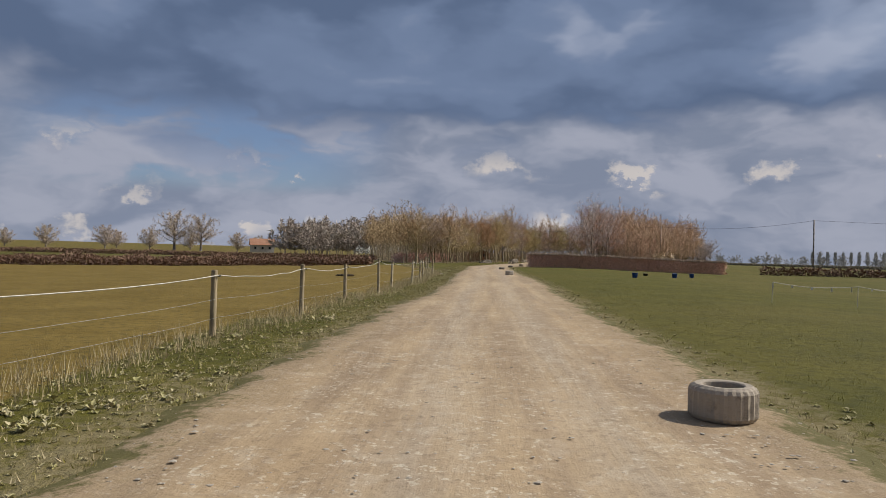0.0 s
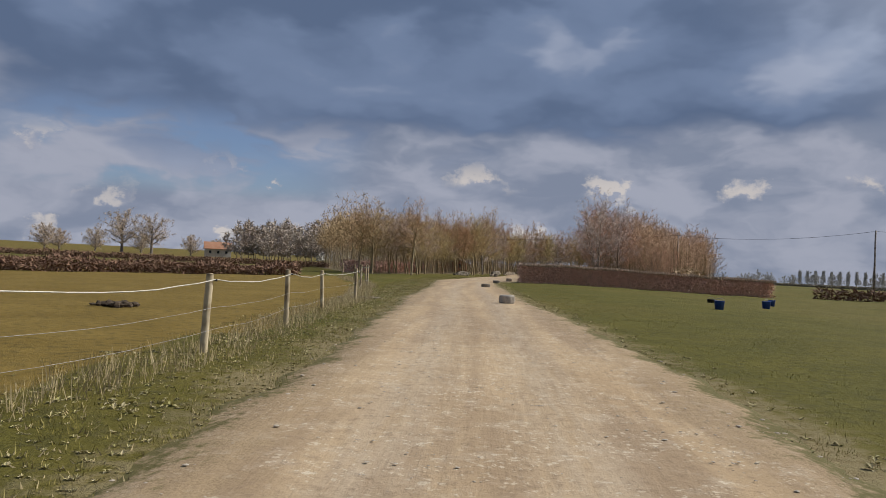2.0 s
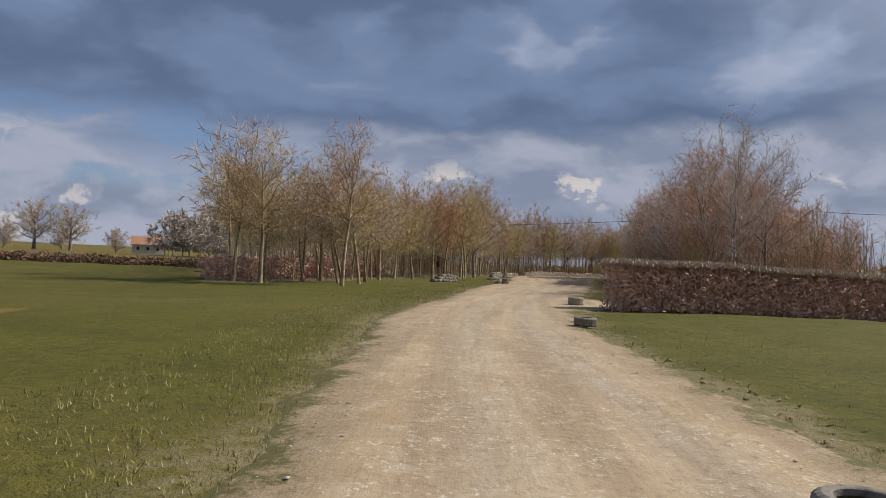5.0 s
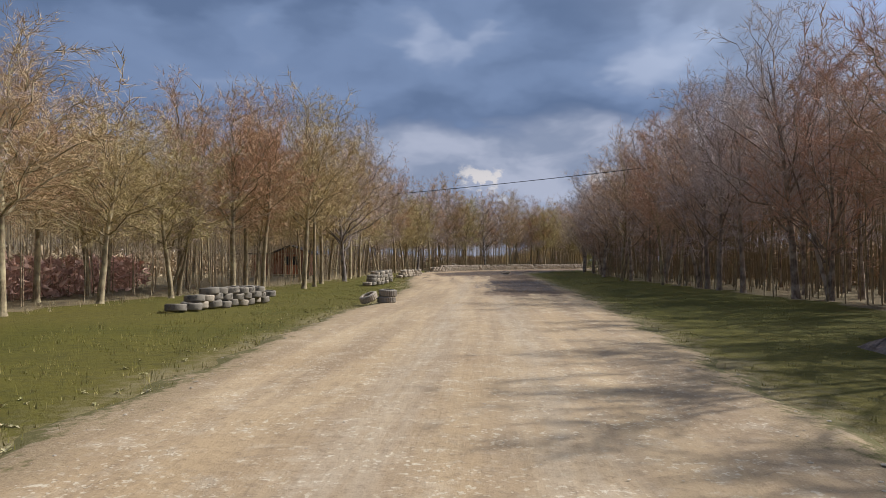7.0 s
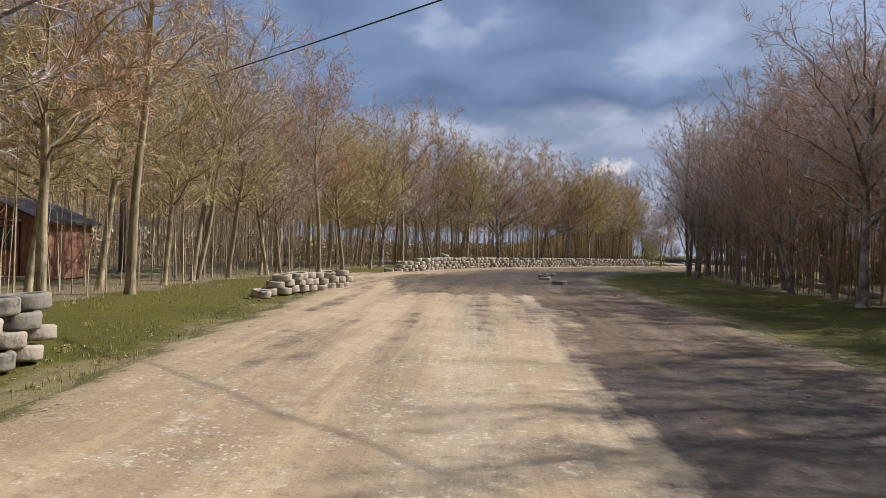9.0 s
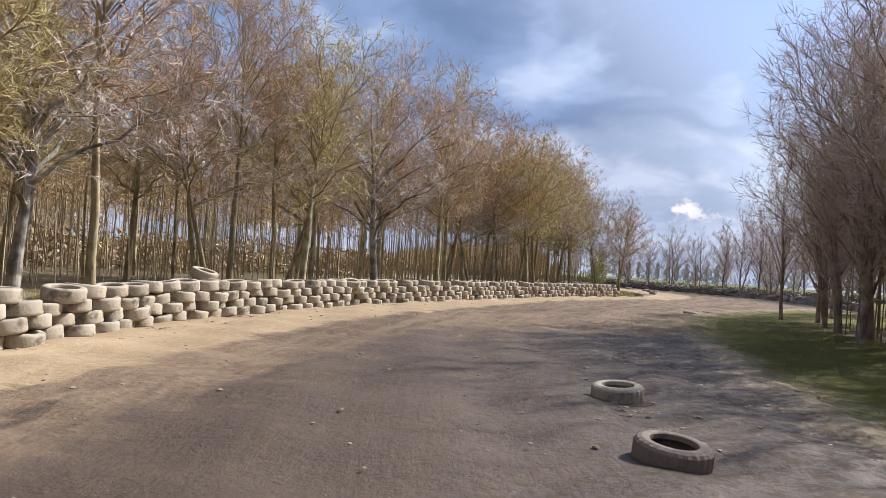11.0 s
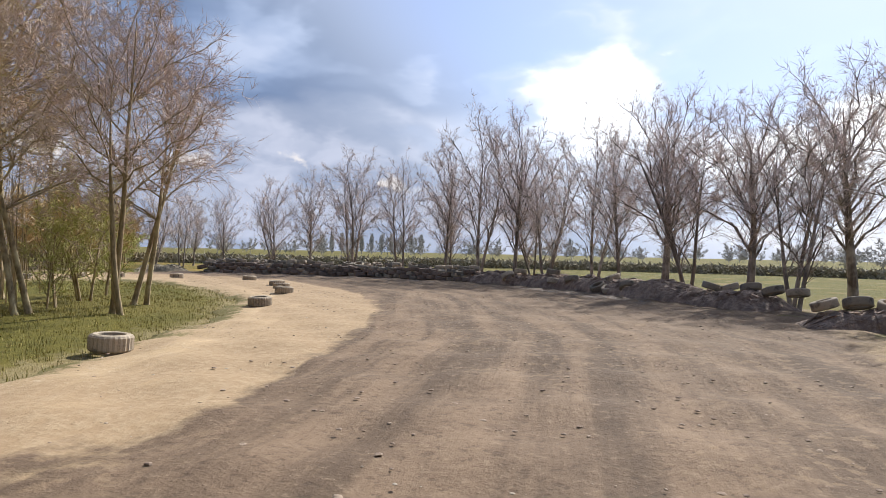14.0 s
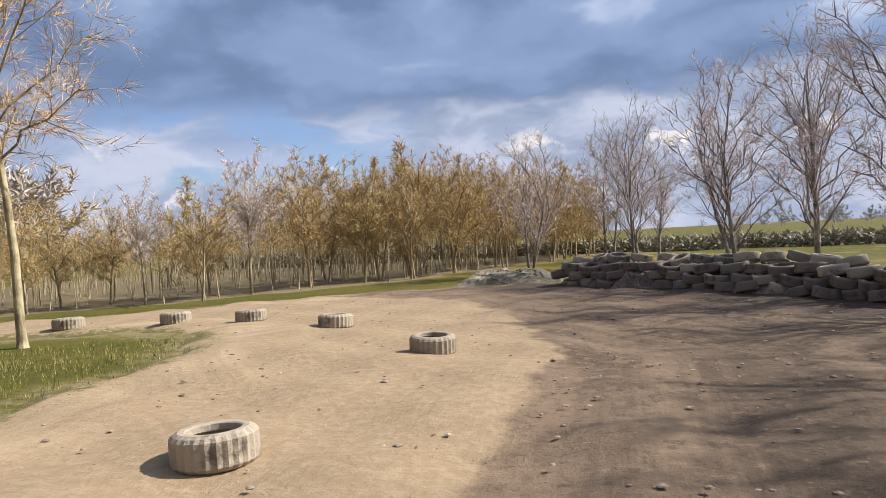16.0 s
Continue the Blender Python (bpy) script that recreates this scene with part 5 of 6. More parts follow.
def lite_tyre(name, mat, R=0.30, r_in=0.185, w=0.205, n=22):
    prof = [(r_in, 0.02), (r_in + 0.03, 0.0), (R - 0.034, 0.0), (R - 0.008, 0.014), (R, 0.04), (R - 0.004, w * 0.5), (R, w - 0.04), (R - 0.008, w - 0.014), (R - 0.034, w), (r_in + 0.03, w), (r_in, w - 0.02), (r_in + 0.06, w * 0.5)]
    m = len(prof)
    v = [(r * math.cos(2 * math.pi * i / n), r * math.sin(2 * math.pi * i / n), z) for i in range(n) for r, z in prof]
    f = [(i * m + j, ((i + 1) % n) * m + j, ((i + 1) % n) * m + (j + 1) % m, i * m + (j + 1) % m) for i in range(n) for j in range(m)]
    return mesh_of(name, v, f, mat, True)


T_BIG = tyre_mesh("tyre", M_TYRE, 0.32, 0.19, 0.33)
T_WIDE = tyre_mesh("tyre", M_TYRE_C, 0.31, 0.19, 0.34, 40)
T_PALE = tyre_mesh("tyre", M_TYRE)
T_GREY = tyre_mesh("tyre", M_TYRE_G)
T_SAND = tyre_mesh("tyre", M_TYRE_S, 0.30, 0.185, 0.25)
T_BLACK = tyre_mesh("tyre", M_TYRE_B)
L_PALE = [lite_tyre("tyre", M_TYRE, 0.285, 0.175, 0.20), lite_tyre("tyre", M_TYRE, 0.27, 0.165, 0.19), lite_tyre("tyre", M_TYRE, 0.305, 0.185, 0.208)]
L_GREY, L_BLACK = lite_tyre("tyre", M_TYRE_G), lite_tyre("tyre", M_TYRE_B, 0.31)


def lone_tyre(me, x, y, label, tilt=0.0, turn=0.0, z=0.0):
    ob = new("tyre", me)
    ob.matrix_basis = pose(x, y, 0.02 + z, tilt, 0, turn)
    return tagged(ob, label, "tyre", "marker tyres along the track")


lone_tyre(T_BIG, 2.72, 6.75, "wide pale dusty tyre lying flat on the track's edge")
lone_tyre(T_WIDE, 5.14, 54.0, "wide grey dusty tyre lying flat on the track's edge")
lone_tyre(T_GREY, 6.35, 75.5, "grey tyre lying flat on the track's edge")
lone_tyre(T_BIG, 11.25, 100.6, "wide pale tyre lying flat on gravel at the side opening")
lone_tyre(T_GREY, 8.7, 90.0, "small grey tyre lying flat beside the track")
lone_tyre(T_GREY, 13.1, 130.5, "grey tyre lying flat at the grass edge")
lone_tyre(T_GREY, 13.14, 130.52, "grey tyre stacked on another at the grass edge", 3, 40, 0.23)
lone_tyre(T_PALE, 12.52, 130.35, "pale tyre leaning on a grey one at the grass edge", 24, -70, 0.10)
for x, y in ((15.3, 152.4),):
    lone_tyre(T_GREY, x, y, "stacked grey tyre marking the grass edge")
    lone_tyre(T_PALE, x + 0.05, y + 0.03, "pale tyre stacked on another at the grass edge", 3, 40, 0.23)
for x, y in ((30.6, 173.9), (31.4, 177.9), (33.5, 182.8)):
    lone_tyre(T_PALE if x > 32 or y > 177 else T_GREY, x, y, "half-sunk muddy tyre lying in the ruts", 4, 30 * x, -0.08)
lone_tyre(T_BLACK, 32.2, 180.3, "black muddy tyre half-sunk in the ruts", 6, 15, -0.06)
lone_tyre(T_SAND, 49.3, 199.6, "muddy tyre sunk deep into the ground at the bend", 5, 70, -0.17)
lone_tyre(T_GREY, 50.8, 200.4, "grey tyre sunk deep into the ground at the bend", 4, 10, -0.18)
for x, y in ((60.2, 217.3), (65.9, 223.0), (69.0, 226.8), (70.1, 228.7), (71.1, 230.6), (72.3, 234.8), (70.4, 237.85), (68.4, 239.4), (66.8, 239.6), (64.7, 239.4)):
    lone_tyre(T_SAND, x, y, "sand-coloured tyre lying on the sandy inside of the bend", 3, 40 * y, -0.02)


def tyre_wall(label, line, layers, meshes, gap=0.57, seed=0, steps=0, group="", z0=0.0, height=0.195):
    """Tyres laid flat like bricks in courses; the courses shorten at the start by `steps` tyres each."""
    r = random.Random(seed)
    root = tagged(new("tyre_wall"), label, "tyre wall", group)
    for L in range(layers):
        spots = along(line, gap)
        cut = (L * steps, 0)
        for i, (x, y, a) in enumerate(spots):
            if i < cut[0] or (L == layers - 1 and r.random() < 0.10):
                continue
            s = (0.5 if L % 2 else 0.0) * gap + r.uniform(-0.05, 0.05)
            o = r.uniform(-0.09, 0.09)
            px, py = x + math.cos(a) * s - math.sin(a) * o, y + math.sin(a) * s + math.cos(a) * o
            ob = part("tyre", r.choice(meshes), root)
            ob.matrix_basis = pose(px, py, ground_z(px, py) + 0.04 + z0 + L * height + r.uniform(-0.012, 0.012), r.uniform(-7, 7), r.uniform(-7, 7), r.uniform(0, 360))
    return root


main_wall = tyre_wall("long low wall of stacked pale dusty tyres lining the bend", WALL_LINE, 4, L_PALE, 0.60, 1, 1)
for x, y in ((29.2, 191.6),):
    ob = part("tyre", L_PALE[0], main_wall)
    ob.matrix_basis = pose(x, y, 0.80, 14, 8, 30)
tyre_wall("short stack of grey mossy tyres on the grass verge", [(6.9, 127.4), (9.0, 132.6)], 3, [L_GREY, L_GREY, L_PALE[0]], 0.6, 2, 1, "tyre stacks on the verge")
tyre_wall("short stack of grey mossy tyres on the grass verge", [(14.1, 146.9), (14.6, 148.2), (16.3, 154.6)], 4, [L_GREY, L_PALE[1]], 0.6, 3, 1, "tyre stacks on the verge")
tyre_wall("short stack of pale tyres beside the mud", [(18.5, 165.2), (21.2, 170.4)], 3, L_PALE, 0.6, 4, 1, "tyre stacks on the verge")
tyre_wall("low row of pale tyres under the plantation trees", [(41, 168), (52, 190)], 1, L_PALE, 0.62, 6, 0, "tyre stacks on the verge")


def earth_bank(name, label, line, width, height, mat, seed, z=0.0, steep=2.2):
    """A heaped bank: a rough ridge following the line, with slumped clods on its faces. steep: how square its section is."""
    pts = along(line, 0.09)
    n, v, f = 33, [], []
    for i, (x, y, a) in enumerate(pts):
        e = min(1.0, min(i, len(pts) - 1 - i) / 9.0) ** 0.6
        swell = 0.86 + 0.34 * noise.noise(Vector((x * 0.55, y * 0.55, seed)))
        for j in range(n):
            u = j / (n - 1) * 2 - 1
            h = height * e * swell * (max(0.0, 1 - abs(u) ** steep))
            h += (0.12 * noise.noise(Vector((x * 2.3, y * 2.3, u * 2))) + 0.09 * noise.noise(Vector((x * 6.1, y * 6.1, u * 5))) + 0.06 * noise.noise(Vector((x * 13.0, y * 13.0, u * 11)))) * (1 - abs(u)) ** 0.5 * e
            s = u * width / 2 * (0.9 + 0.25 * noise.noise(Vector((x * 0.5, y * 0.5, 3)))) + (0.22 * noise.noise(Vector((x * 2.1, y * 2.1, u * 3))) + 0.16 * noise.noise(Vector((x * 5.3, y * 5.3, u * 6))) + 0.07 * noise.noise(Vector((x * 12.0, y * 12.0, u * 13)))) * (1 - u * u)
            v.append((x - math.sin(a) * s, y + math.cos(a) * s, ground_z(x, y) + z - 0.05 + h))
    for i in range(len(pts) - 1):
        for j in range(n - 1):
            f.append((i * n + j, (i + 1) * n + j, (i + 1) * n + j + 1, i * n + j + 1))
    me = mesh_of(name, v, f, mat)
    return tagged(new(name, me), label, "earth bank")


def bed(me, root, x, y, z, q, tilt=14):
    ob = part("tyre", me, root)
    ob.matrix_basis = pose(x, y, z, q.uniform(-tilt, tilt), q.uniform(-tilt, tilt), q.uniform(0, 360))


CREST = [(x + 0.75, y + 0.15) for x, y in BANK]
bank = earth_bank("earth_bank", "long dark earth bank studded with old tyres round the bend", CREST, 2.0, 0.72, M_EARTH, 1, 0.0, 3.6)
q = random.Random(5)
# old tyres bedded in the bank: a half-buried stacked face in the north, a line of rims along the crest, loose ones elsewhere
for i, (x, y, a) in enumerate(along(BANK, 0.58)):
    stacked = y > 229.5
    side = lambda off: (x + math.sin(a) * -off, y + math.cos(a) * off)
    if stacked:
        for L in range(3):
            px, py = side(-0.02 - 0.08 * L + q.uniform(-0.08, 0.08))
            px, py = px + math.cos(a) * 0.29 * (L % 2), py + math.sin(a) * 0.29 * (L % 2)
            bed(L_BLACK if q.random() < 0.6 else q.choice((L_GREY, L_PALE[1])), bank, px, py, 0.02 + 0.19 * L + q.uniform(-0.03, 0.03), q, 12)
    if (stacked and q.random() < 0.75) or (217 < y and q.random() < 0.12):
        px, py = side(-0.62 + q.uniform(-0.15, 0.15))
        bed(q.choice((L_GREY, L_PALE[0], L_PALE[1])), bank, px, py, 0.56 + q.uniform(-0.04, 0.06), q, 16)
    if 219.5 < y < 229.5 and q.random() < 0.30:
        px, py = side(-0.02 + q.uniform(-0.1, 0.1))
        bed(q.choice((L_GREY, L_PALE[2], L_BLACK)), bank, px, py, 0.10 + q.uniform(0.0, 0.30), q, 30)
for i in range(5):
    bed(q.choice((L_GREY, L_PALE[0])), bank, 76.3 + 0.35 * i, 213.5 + 0.75 * i, 0.52 + q.uniform(-0.04, 0.06), q, 18)
heap = earth_bank("earth_bank", "small heap of dark earth and tyres at the bank's end", [(72.6, 212.3), (73.5, 211.2), (74.2, 210.0)], 1.7, 0.62, M_EARTH, 2, 0.0, 3.5)
for i in range(4):
    bed(L_GREY if i % 2 else L_PALE[0], heap, 73.1 + 0.3 * i, 211.9 - 0.55 * i, 0.42 + 0.05 * (i % 2), q, 14)
earth_bank("earth_mound", "rounded grassy earth mound where the bank ends", [(72.4, 248.0), (75.2, 246.6)], 2.4, 0.62, M_MOUND, 3)
stump = earth_bank("earth_mound", "dark earth heap topped with old tyres on the grass", [(19.6, 117.0), (21.8, 116.2)], 2.0, 0.55, M_EARTH, 4)
for i in range(4):
    ob = part("tyre", L_BLACK if i < 3 else L_GREY, stump)
    ob.matrix_basis = pose(20.1 + 0.15 * (i % 2), 116.8, 0.40 + 0.19 * i, q.uniform(-8, 8), q.uniform(-8, 8), 50 * i)


# ---- shed, buckets ----
def build_shed():
    root = tagged(new("shed"), "dark stained wooden cabin with red-brown double doors under trees", "shed")
    root.matrix_basis = pose(SHED[0], SHED[1], ground_z(*SHED), 0, 0, -12)
    W, D, H = 3.2, 3.0, 2.0
    def board_wall(x0, x1, y, along_x, holes=()):
        n = int(abs(x1 - x0) / 0.2)
        for i in range(n):
            c = x0 + (i + 0.5) * (x1 - x0) / n
            k = Build()
            size = (abs(x1 - x0) / n - 0.008, 0.05, H)
            if any(a < c < b for a, b in holes):
                continue
            if along_x:
                k.box((c, y, H / 2), size)
            else:
                k.box((y, c, H / 2), (size[1], size[0], H))
            part("plank", k.mesh("plank", M_SHED), root)
    board_wall(-W / 2, W / 2, -D / 2, True, ((-0.75, 0.75),))
    board_wall(-W / 2, W / 2, D / 2, True)
    board_wall(-D / 2, D / 2, -W / 2, False)
    board_wall(-D / 2, D / 2, W / 2, False)
    k = Build()
    k.v += [(-W / 2, -D / 2, H), (W / 2, -D / 2, H), (0, -D / 2, H + 0.62), (-W / 2, -D / 2 + 0.05, H), (W / 2, -D / 2 + 0.05, H), (0, -D / 2 + 0.05, H + 0.62)]
    k.f += [(0, 1, 2), (5, 4, 3), (0, 3, 4, 1), (1, 4, 5, 2), (2, 5, 3, 0)]
    part("gable", k.mesh("gable", M_SHED), root)
    for s in (-1, 1):
        k = Build()
        x1, z1 = s * (W / 2 + 0.3), H - 0.10
        k.v += [(0, -D / 2 - 0.6, H + 0.68), (x1, -D / 2 - 0.6, z1), (x1, D / 2 + 0.2, z1), (0, D / 2 + 0.2, H + 0.68), (0, -D / 2 - 0.6, H + 0.76), (x1, -D / 2 - 0.6, z1 + 0.08), (x1, D / 2 + 0.2, z1 + 0.08), (0, D / 2 + 0.2, H + 0.76)]
        k.f += [(0, 1, 2, 3), (7, 6, 5, 4), (0, 4, 5, 1), (1, 5, 6, 2), (2, 6, 7, 3)]
        part("roof", k.mesh("roof", M_FELT), root)
    for s in (-1, 1):
        k = Build()
        k.box((s * 0.375, -D / 2, 0.95), (0.72, 0.06, 1.85))
        door = part("door", k.mesh("door", M_SHED_DOOR), root, "red-brown glazed door")
        g = Build()
        g.box((s * 0.375, -D / 2 - 0.035, 1.35), (0.5, 0.02, 0.75))
        part("pane", g.mesh("pane", M_GLASS), door)
    k = Build()
    k.box((0, -D / 2 - 0.45, 0.06), (W, 0.8, 0.12))
    part("step", k.mesh("step", M_POST), root)
    # lean-to beside the cabin
    k = Build()
    k.box((-2.7, 0.2, 0.95), (2.0, 2.2, 1.9))
    part("lean_to", k.mesh("lean_to", M_SHED), root)
    k = Build()
    k.box((-2.8, 0.1, 1.95), (2.5, 2.6, 0.08))
    part("roof", k.mesh("roof", M_FELT), root)


build_shed()


def bucket(x, y, mat, label, turn=0.0, tip=0.0, h=0.42):
    root = tagged(new("bucket"), label, "bucket", "buckets in the field")
    root.matrix_basis = pose(x, y, ground_z(x, y), tip, 0, turn)
    k = Build()
    n = 16
    prof = [(0.0, 0.012), (0.20, 0.0), (0.25, h), (0.265, h + 0.015), (0.235, h), (0.19, 0.03), (0.0, 0.035)]
    for i in range(n):
        a = 2 * math.pi * i / n
        k.v += [(r * math.cos(a), r * math.sin(a), z) for r, z in prof]
    m = len(prof)
    k.f += [(i * m + j, ((i + 1) % n) * m + j, ((i + 1) % n) * m + j + 1, i * m + j + 1) for i in range(n) for j in range(m - 1)]
    part("tub", k.mesh("tub", mat, True), root)
    c = Build()
    pts = [(0.26 * math.cos(t), 0.0, h - 0.02 + 0.16 * math.sin(t)) for t in [math.pi * i / 8 for i in range(9)]]
    for a, b in zip(pts[:-1], pts[1:]):
        c.tube(a, b, 0.01, 0.01, 5)
    part("handle", c.mesh("handle", M_WIRE), root)


bucket(16.6, 60.6, M_BLUE, "blue plastic feed bucket standing in the grass")
bucket(22.0, 66.6, M_BLUE, "blue plastic feed bucket standing in the grass", 40)
bucket(26.6, 75.0, M_BLUE, "blue plastic feed bucket standing near the hedge", 90)
bucket(20.4, 70.6, M_BLACK, "low black rubber bucket lying in the grass", 10, 0, 0.22)


def field_heap():
    k, r = Build(), random.Random(4)
    for _ in range(30):
        k.lump((r.gauss(0, 0.36), r.gauss(0, 0.2), 0.04), (r.uniform(0.06, 0.2), r.uniform(0.06, 0.18), r.uniform(0.05, 0.16)), r)
    ob = new("muck_heap", k.mesh("muck_heap", M_MUCK))
    ob.matrix_basis = pose(-6.2, 44.5, ground_z(-6.2, 44.5))
    tagged(ob, "small dark heap of dung on the dry pasture", "heap")


field_heap()


# ---- verge growth ----
def tufts(name, label, category, mat, spots, height, width, blades, seed, lean=0.5):
    r, k = random.Random(seed), Build()
    for x, y, s in spots:
        z = ground_z(x, y)
        for _ in range(blades):
            a = r.uniform(0, 6.28)
            q = r.random() * 0.12 * s
            d = Vector((math.cos(a) * lean * r.random(), math.sin(a) * lean * r.random(), 1)).normalized()
            k.sliver(Vector((x + q * math.cos(a), y + q * math.sin(a), z - 0.02)), d, height * s * r.uniform(0.5, 1.2), width * r.uniform(0.7, 1.3), Vector((r.uniform(-1, 1), r.uniform(-1, 1), 0)))
    tagged(new(name, k.mesh(name, mat)), label, category, kind="stuff")


def off_line(line, lo, hi, n, seed, y0=-4, y1=250, power=1.0, sign=-1):
    """Places beside a line, on its left (sign -1) or right (1)."""
    r, out = random.Random(seed), []
    pts = [p for p in along(line, 0.2) if y0 < p[1] < y1]
    for _ in range(n):
        x, y, a = r.choice(pts)
        s = (lo + (hi - lo) * r.random() ** power) * -sign
        out.append((x - math.sin(a) * s, y + math.cos(a) * s, r.uniform(0.6, 1.3)))
    return out


tufts("verge_grass", "short uneven grass along the track's western verge", "grass", M_BLADE, off_line(ROAD_L, 0.1, 3.2, 5200, 1, -4, 112), 0.085, 0.014, 6, 1, 0.8)
tufts("verge_grass", "short uneven grass along the track's eastern verge", "grass", M_BLADE, off_line(ROAD_R, 0.1, 5.0, 3200, 2, -4, 98, 1.6, 1), 0.055, 0.012, 6, 2)
tufts("verge_grass", "short grass beside the plantation track", "grass", M_BLADE, off_line(ROAD_L, 0.1, 5.0, 3000, 3, 98, 182, 1.4), 0.10, 0.014, 6, 3)
tufts("verge_grass", "thin grass on the eastern side of the plantation track", "grass", M_BLADE, off_line(ROAD_R[13:], 0.1, 6.0, 2400, 4, 103, 212, 1.3, 1), 0.07, 0.012, 6, 4)
tufts("verge_grass", "grass on the inside of the bend", "grass", M_BLADE, off_line(HAIRPIN[:6], 0.1, 5.0, 2600, 5, 214, 240, 1.0), 0.10, 0.014, 6, 5)
tufts("dead_grass", "tall straw-coloured dead grass under the fence", "grass", M_STRAW, off_line(POSTS, -0.6, 0.5, 1700, 6, -4, 48, 1.0) + off_line(POSTS, -0.6, 0.5, 1900, 16, 48, 86, 1.0), 0.30, 0.009, 4, 6, 0.5)
tufts("dead_grass", "straw-coloured dead grass at the wood's edge", "grass", M_STRAW, off_line(WOOD_L[:11], -1.5, 1.5, 900, 7, 108, 230), 0.3, 0.009, 5, 7, 0.5)


def docks(label, spots, seed, size=0.06):
    """Broad-leaved weeds: curling leaves in low rosettes."""
    r, k = random.Random(seed), Build()
    for x, y, s in spots:
        z = ground_z(x, y)
        for i in range(r.randint(5, 9)):
            a = r.uniform(0, 6.28)
            L, w = s * size * r.uniform(0.6, 1.35), s * size * r.uniform(0.15, 0.32)
            u = r.uniform(0.2, 1.5)
            d1 = Vector((math.cos(a), math.sin(a), u)).normalized()
            d2 = Vector((math.cos(a), math.sin(a), u - 1.0)).normalized()
            p0 = Vector((x, y, z))
            p1 = p0 + d1 * L * 0.55
            p2 = p1 + d2 * L * 0.5
            t = Vector((-math.sin(a), math.cos(a), 0)) * w
            b = len(k.v)
            k.v += [tuple(p0), tuple(p1 - t), tuple(p1 + t), tuple(p2), tuple(p1 - Vector((0, 0, 0.008)))]
            k.f += [(b, b + 1, b + 4), (b, b + 4, b + 2), (b + 1, b + 3, b + 4), (b + 4, b + 3, b + 2)]
    tagged(new("weeds", k.mesh("weeds", M_DOCK)), label, "weeds", kind="stuff")


docks("small broad-leaved weeds along the western verge", off_line(ROAD_L, 0.0, 2.6, 6500, 11, -4, 74, 1.1), 1, 0.034)
r7, clumps = random.Random(71), []
for x, y, k in off_line(ROAD_L, 0.6, 2.9, 46, 15, 20, 74, 0.9) + off_line(ROAD_L, 0.4, 2.4, 16, 17, -2, 20):
    clumps += [(x + r7.gauss(0, 0.28), y + r7.gauss(0, 0.34), k * r7.uniform(0.7, 1.2)) for _ in range(r7.randint(8, 20))]
docks("clumps of large upright dock leaves on the western verge", clumps, 5, 0.08)
docks("scattered docks along the fence line", off_line(POSTS, -1.0, 0.3, 420, 12, 4, 66), 2)
docks("small weeds on the track's eastern edge", off_line(ROAD_R, 0.0, 1.1, 700, 13, -4, 98, 1.3, 1), 3)
docks("small weeds along the plantation verge", off_line(ROAD_L, 0.05, 1.6, 500, 14, 98, 180), 4)


def stones(label, mat, spots, lo, hi, seed, flat=0.6, name="stones"):
    r, k = random.Random(seed), Build()
    for x, y, s in spots:
        w = lo + (hi - lo) * r.random() ** 2.5
        k.lump((x, y, 0.03 + w * 0.1), (w * r.uniform(0.7, 1.2), w * r.uniform(0.7, 1.2), w * flat), r, 6)
    tagged(new(name, k.mesh(name, mat)), label, "stones", kind="stuff")


def on_track(n, seed, y0, y1, lo=-9, hi=9):
    r, out = random.Random(seed), []
    pts = [p for p in along(MID, 0.3) if y0 < p[1] < y1]
    while len(out) < n:
        x, y, a = r.choice(pts)
        s = r.uniform(lo, hi)
        p = (x - math.sin(a) * s, y + math.cos(a) * s)
        if within(TRACK, *p):
            out.append((*p, 1.0))
    return out


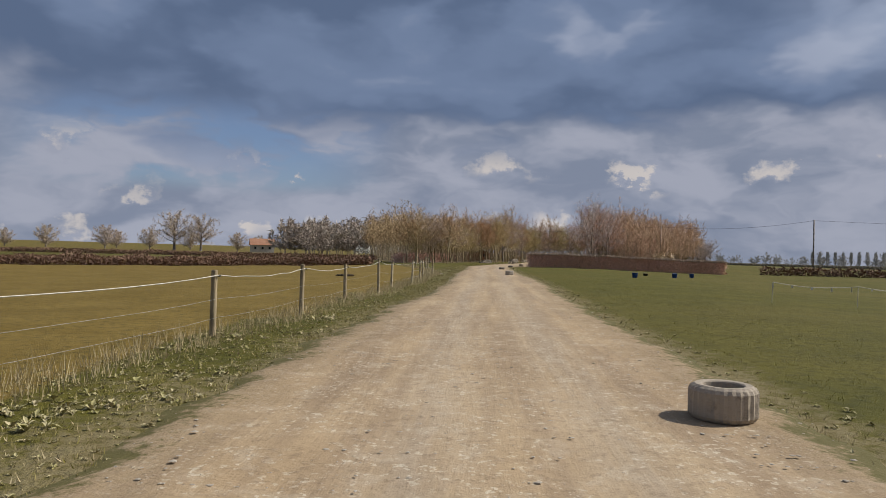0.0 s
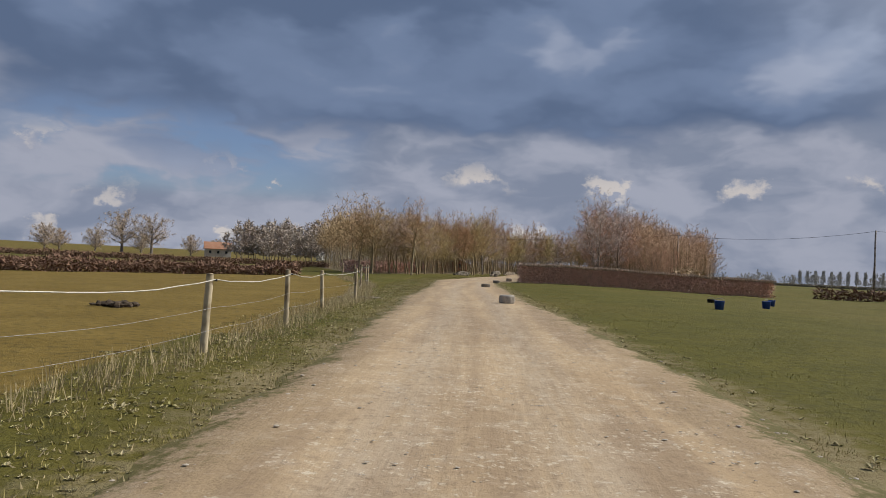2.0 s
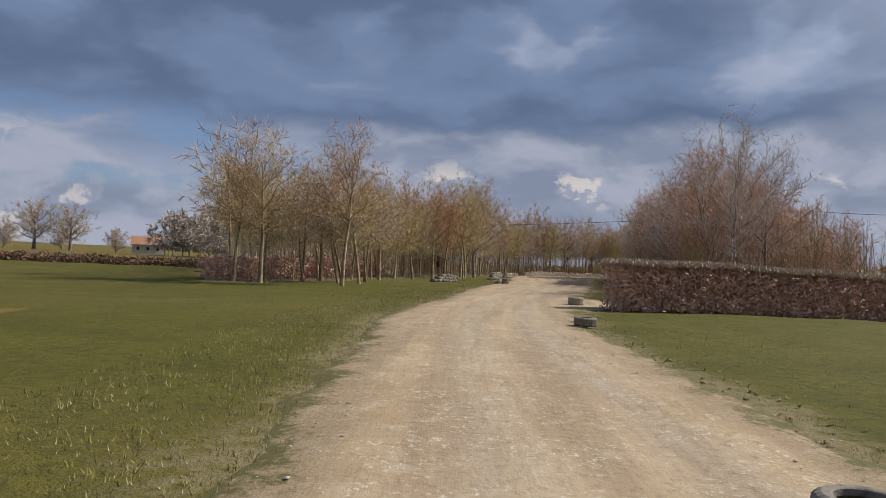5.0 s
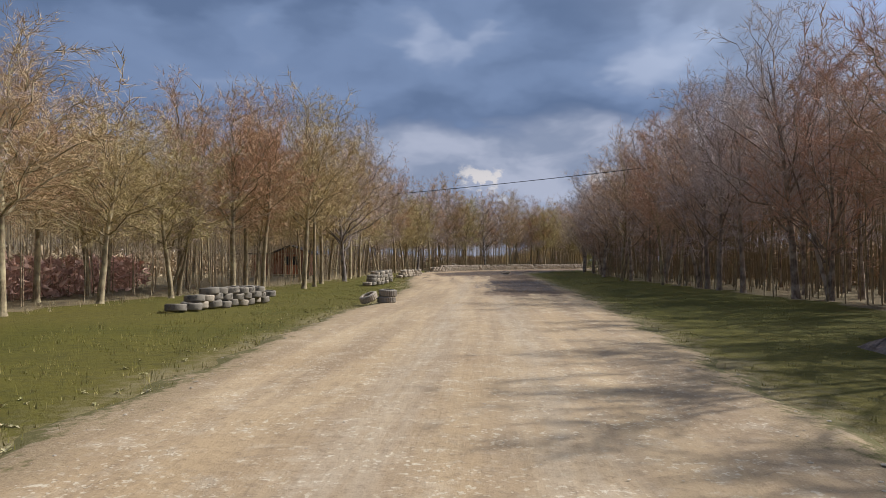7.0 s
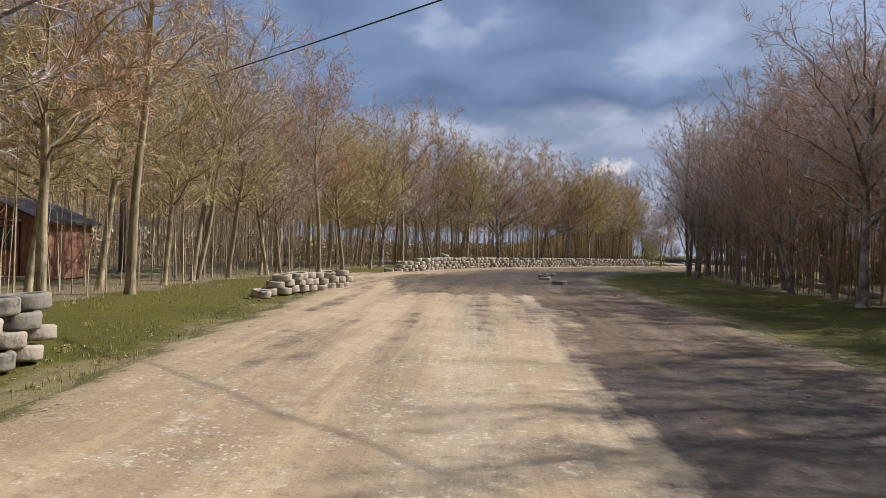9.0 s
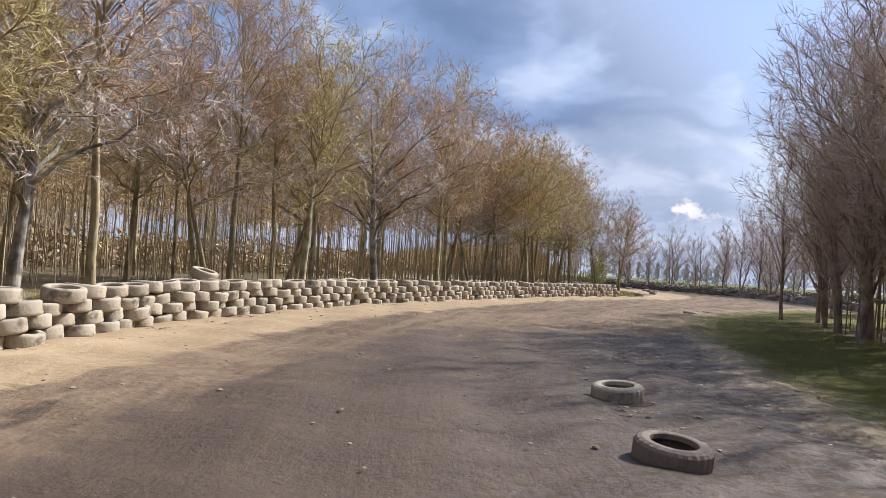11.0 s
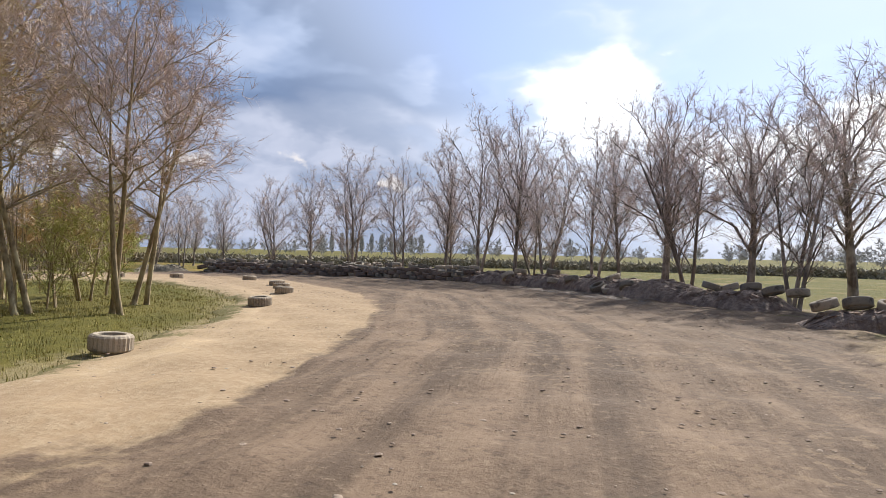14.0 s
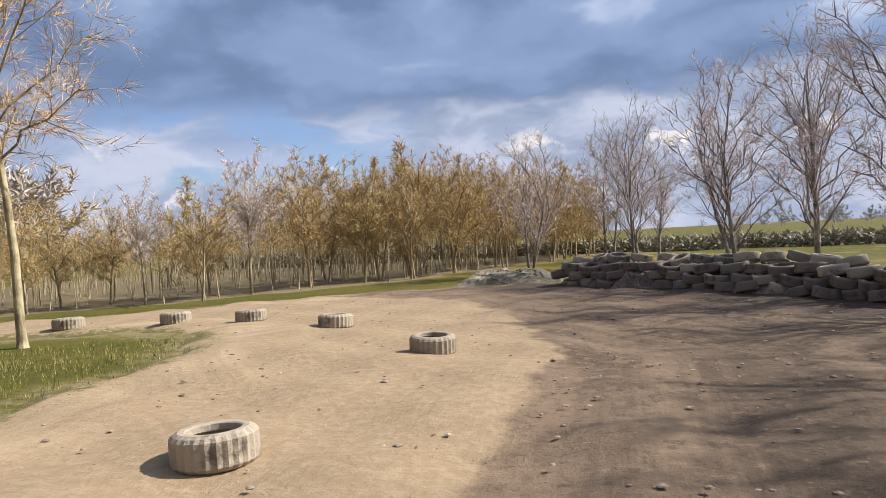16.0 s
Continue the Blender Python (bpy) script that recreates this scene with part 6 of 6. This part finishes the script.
stones("loose pale stones scattered over the track", M_ROCK, on_track(4600, 1, -4, 180), 0.005, 0.016, 1, 0.3)
stones("pale broken stone lying between the wheel lines", M_ROCK, [p for p in on_track(6000, 8, -4, 60, -2.6, 2.6) if noise.noise(Vector((p[0] * 0.9, p[1] * 0.35, 5.0))) > 0.02], 0.006, 0.026, 8, 0.28)
stones("pale stones along the track's ragged edges", M_ROCK, off_line(ROAD_L, -0.5, 0.2, 1100, 2, -4, 178) + off_line(ROAD_R, -0.9, 0.3, 1500, 3, -4, 205, 1, 1), 0.006, 0.03, 2, 0.35)
stones("dark mud clods strewn over the bend", M_CLOD, on_track(4200, 4, 168, 244) + on_track(600, 9, 128, 172, -9, -1.5), 0.006, 0.036, 3, 0.5, "clods")
stones("dry clods on the outer edge of the ruts", M_CLOD, off_line(ROAD_R[26:], -3.0, 0.2, 2600, 5, 168, 205, 1, 1), 0.006, 0.042, 4, 0.35, "clods")
stones("reddish clods and broken turf strewn over the outer bend", M_CLOD, [p for p in on_track(8500, 6, 208, 246) if within(OUTER, p[0], p[1])], 0.006, 0.030, 6, 0.5, "clods")
stones("pale clods and stones on the sandy inside of the bend", M_ROCK, [p for p in on_track(1600, 7, 208, 246) if not within(OUTER, p[0], p[1])], 0.005, 0.026, 7, 0.4)
pile = Build()
r9 = random.Random(77)
for i in range(26):
    pile.lump((r9.gauss(0, 0.40), r9.gauss(0, 0.26), r9.uniform(0.0, 0.06)), (r9.uniform(0.05, 0.16), r9.uniform(0.03, 0.08), r9.uniform(0.03, 0.06)), r9, 5)
ob = new("rubble_heap", pile.mesh("rubble_heap", M_RUBBLE))
ob.matrix_basis = pose(-0.5, 54.5, ground_z(-0.5, 54.5))
tagged(ob, "small heap of pale broken stone slabs on the verge", "rubble", kind="stuff")


tufts("dead_grass", "pale dead grass mixed into the western verge", "grass", M_STRAW, off_line(ROAD_L, 0.0, 2.8, 5200, 21, -4, 100, 1.2), 0.075, 0.016, 4, 21, 1.4)
tufts("dead_grass", "pale dead grass along the eastern verge", "grass", M_STRAW, off_line(ROAD_R, 0.0, 0.9, 1600, 22, -4, 98, 1.2, 1), 0.07, 0.009, 5, 22, 1.1)
stones("dry leaves and crumbs of earth along the tyre wall's foot", M_CLOD, off_line(WALL_LINE, 0.28, 0.9, 900, 31, 180, 216, 1.6, 1), 0.012, 0.05, 31, 0.3, "leaf_litter")
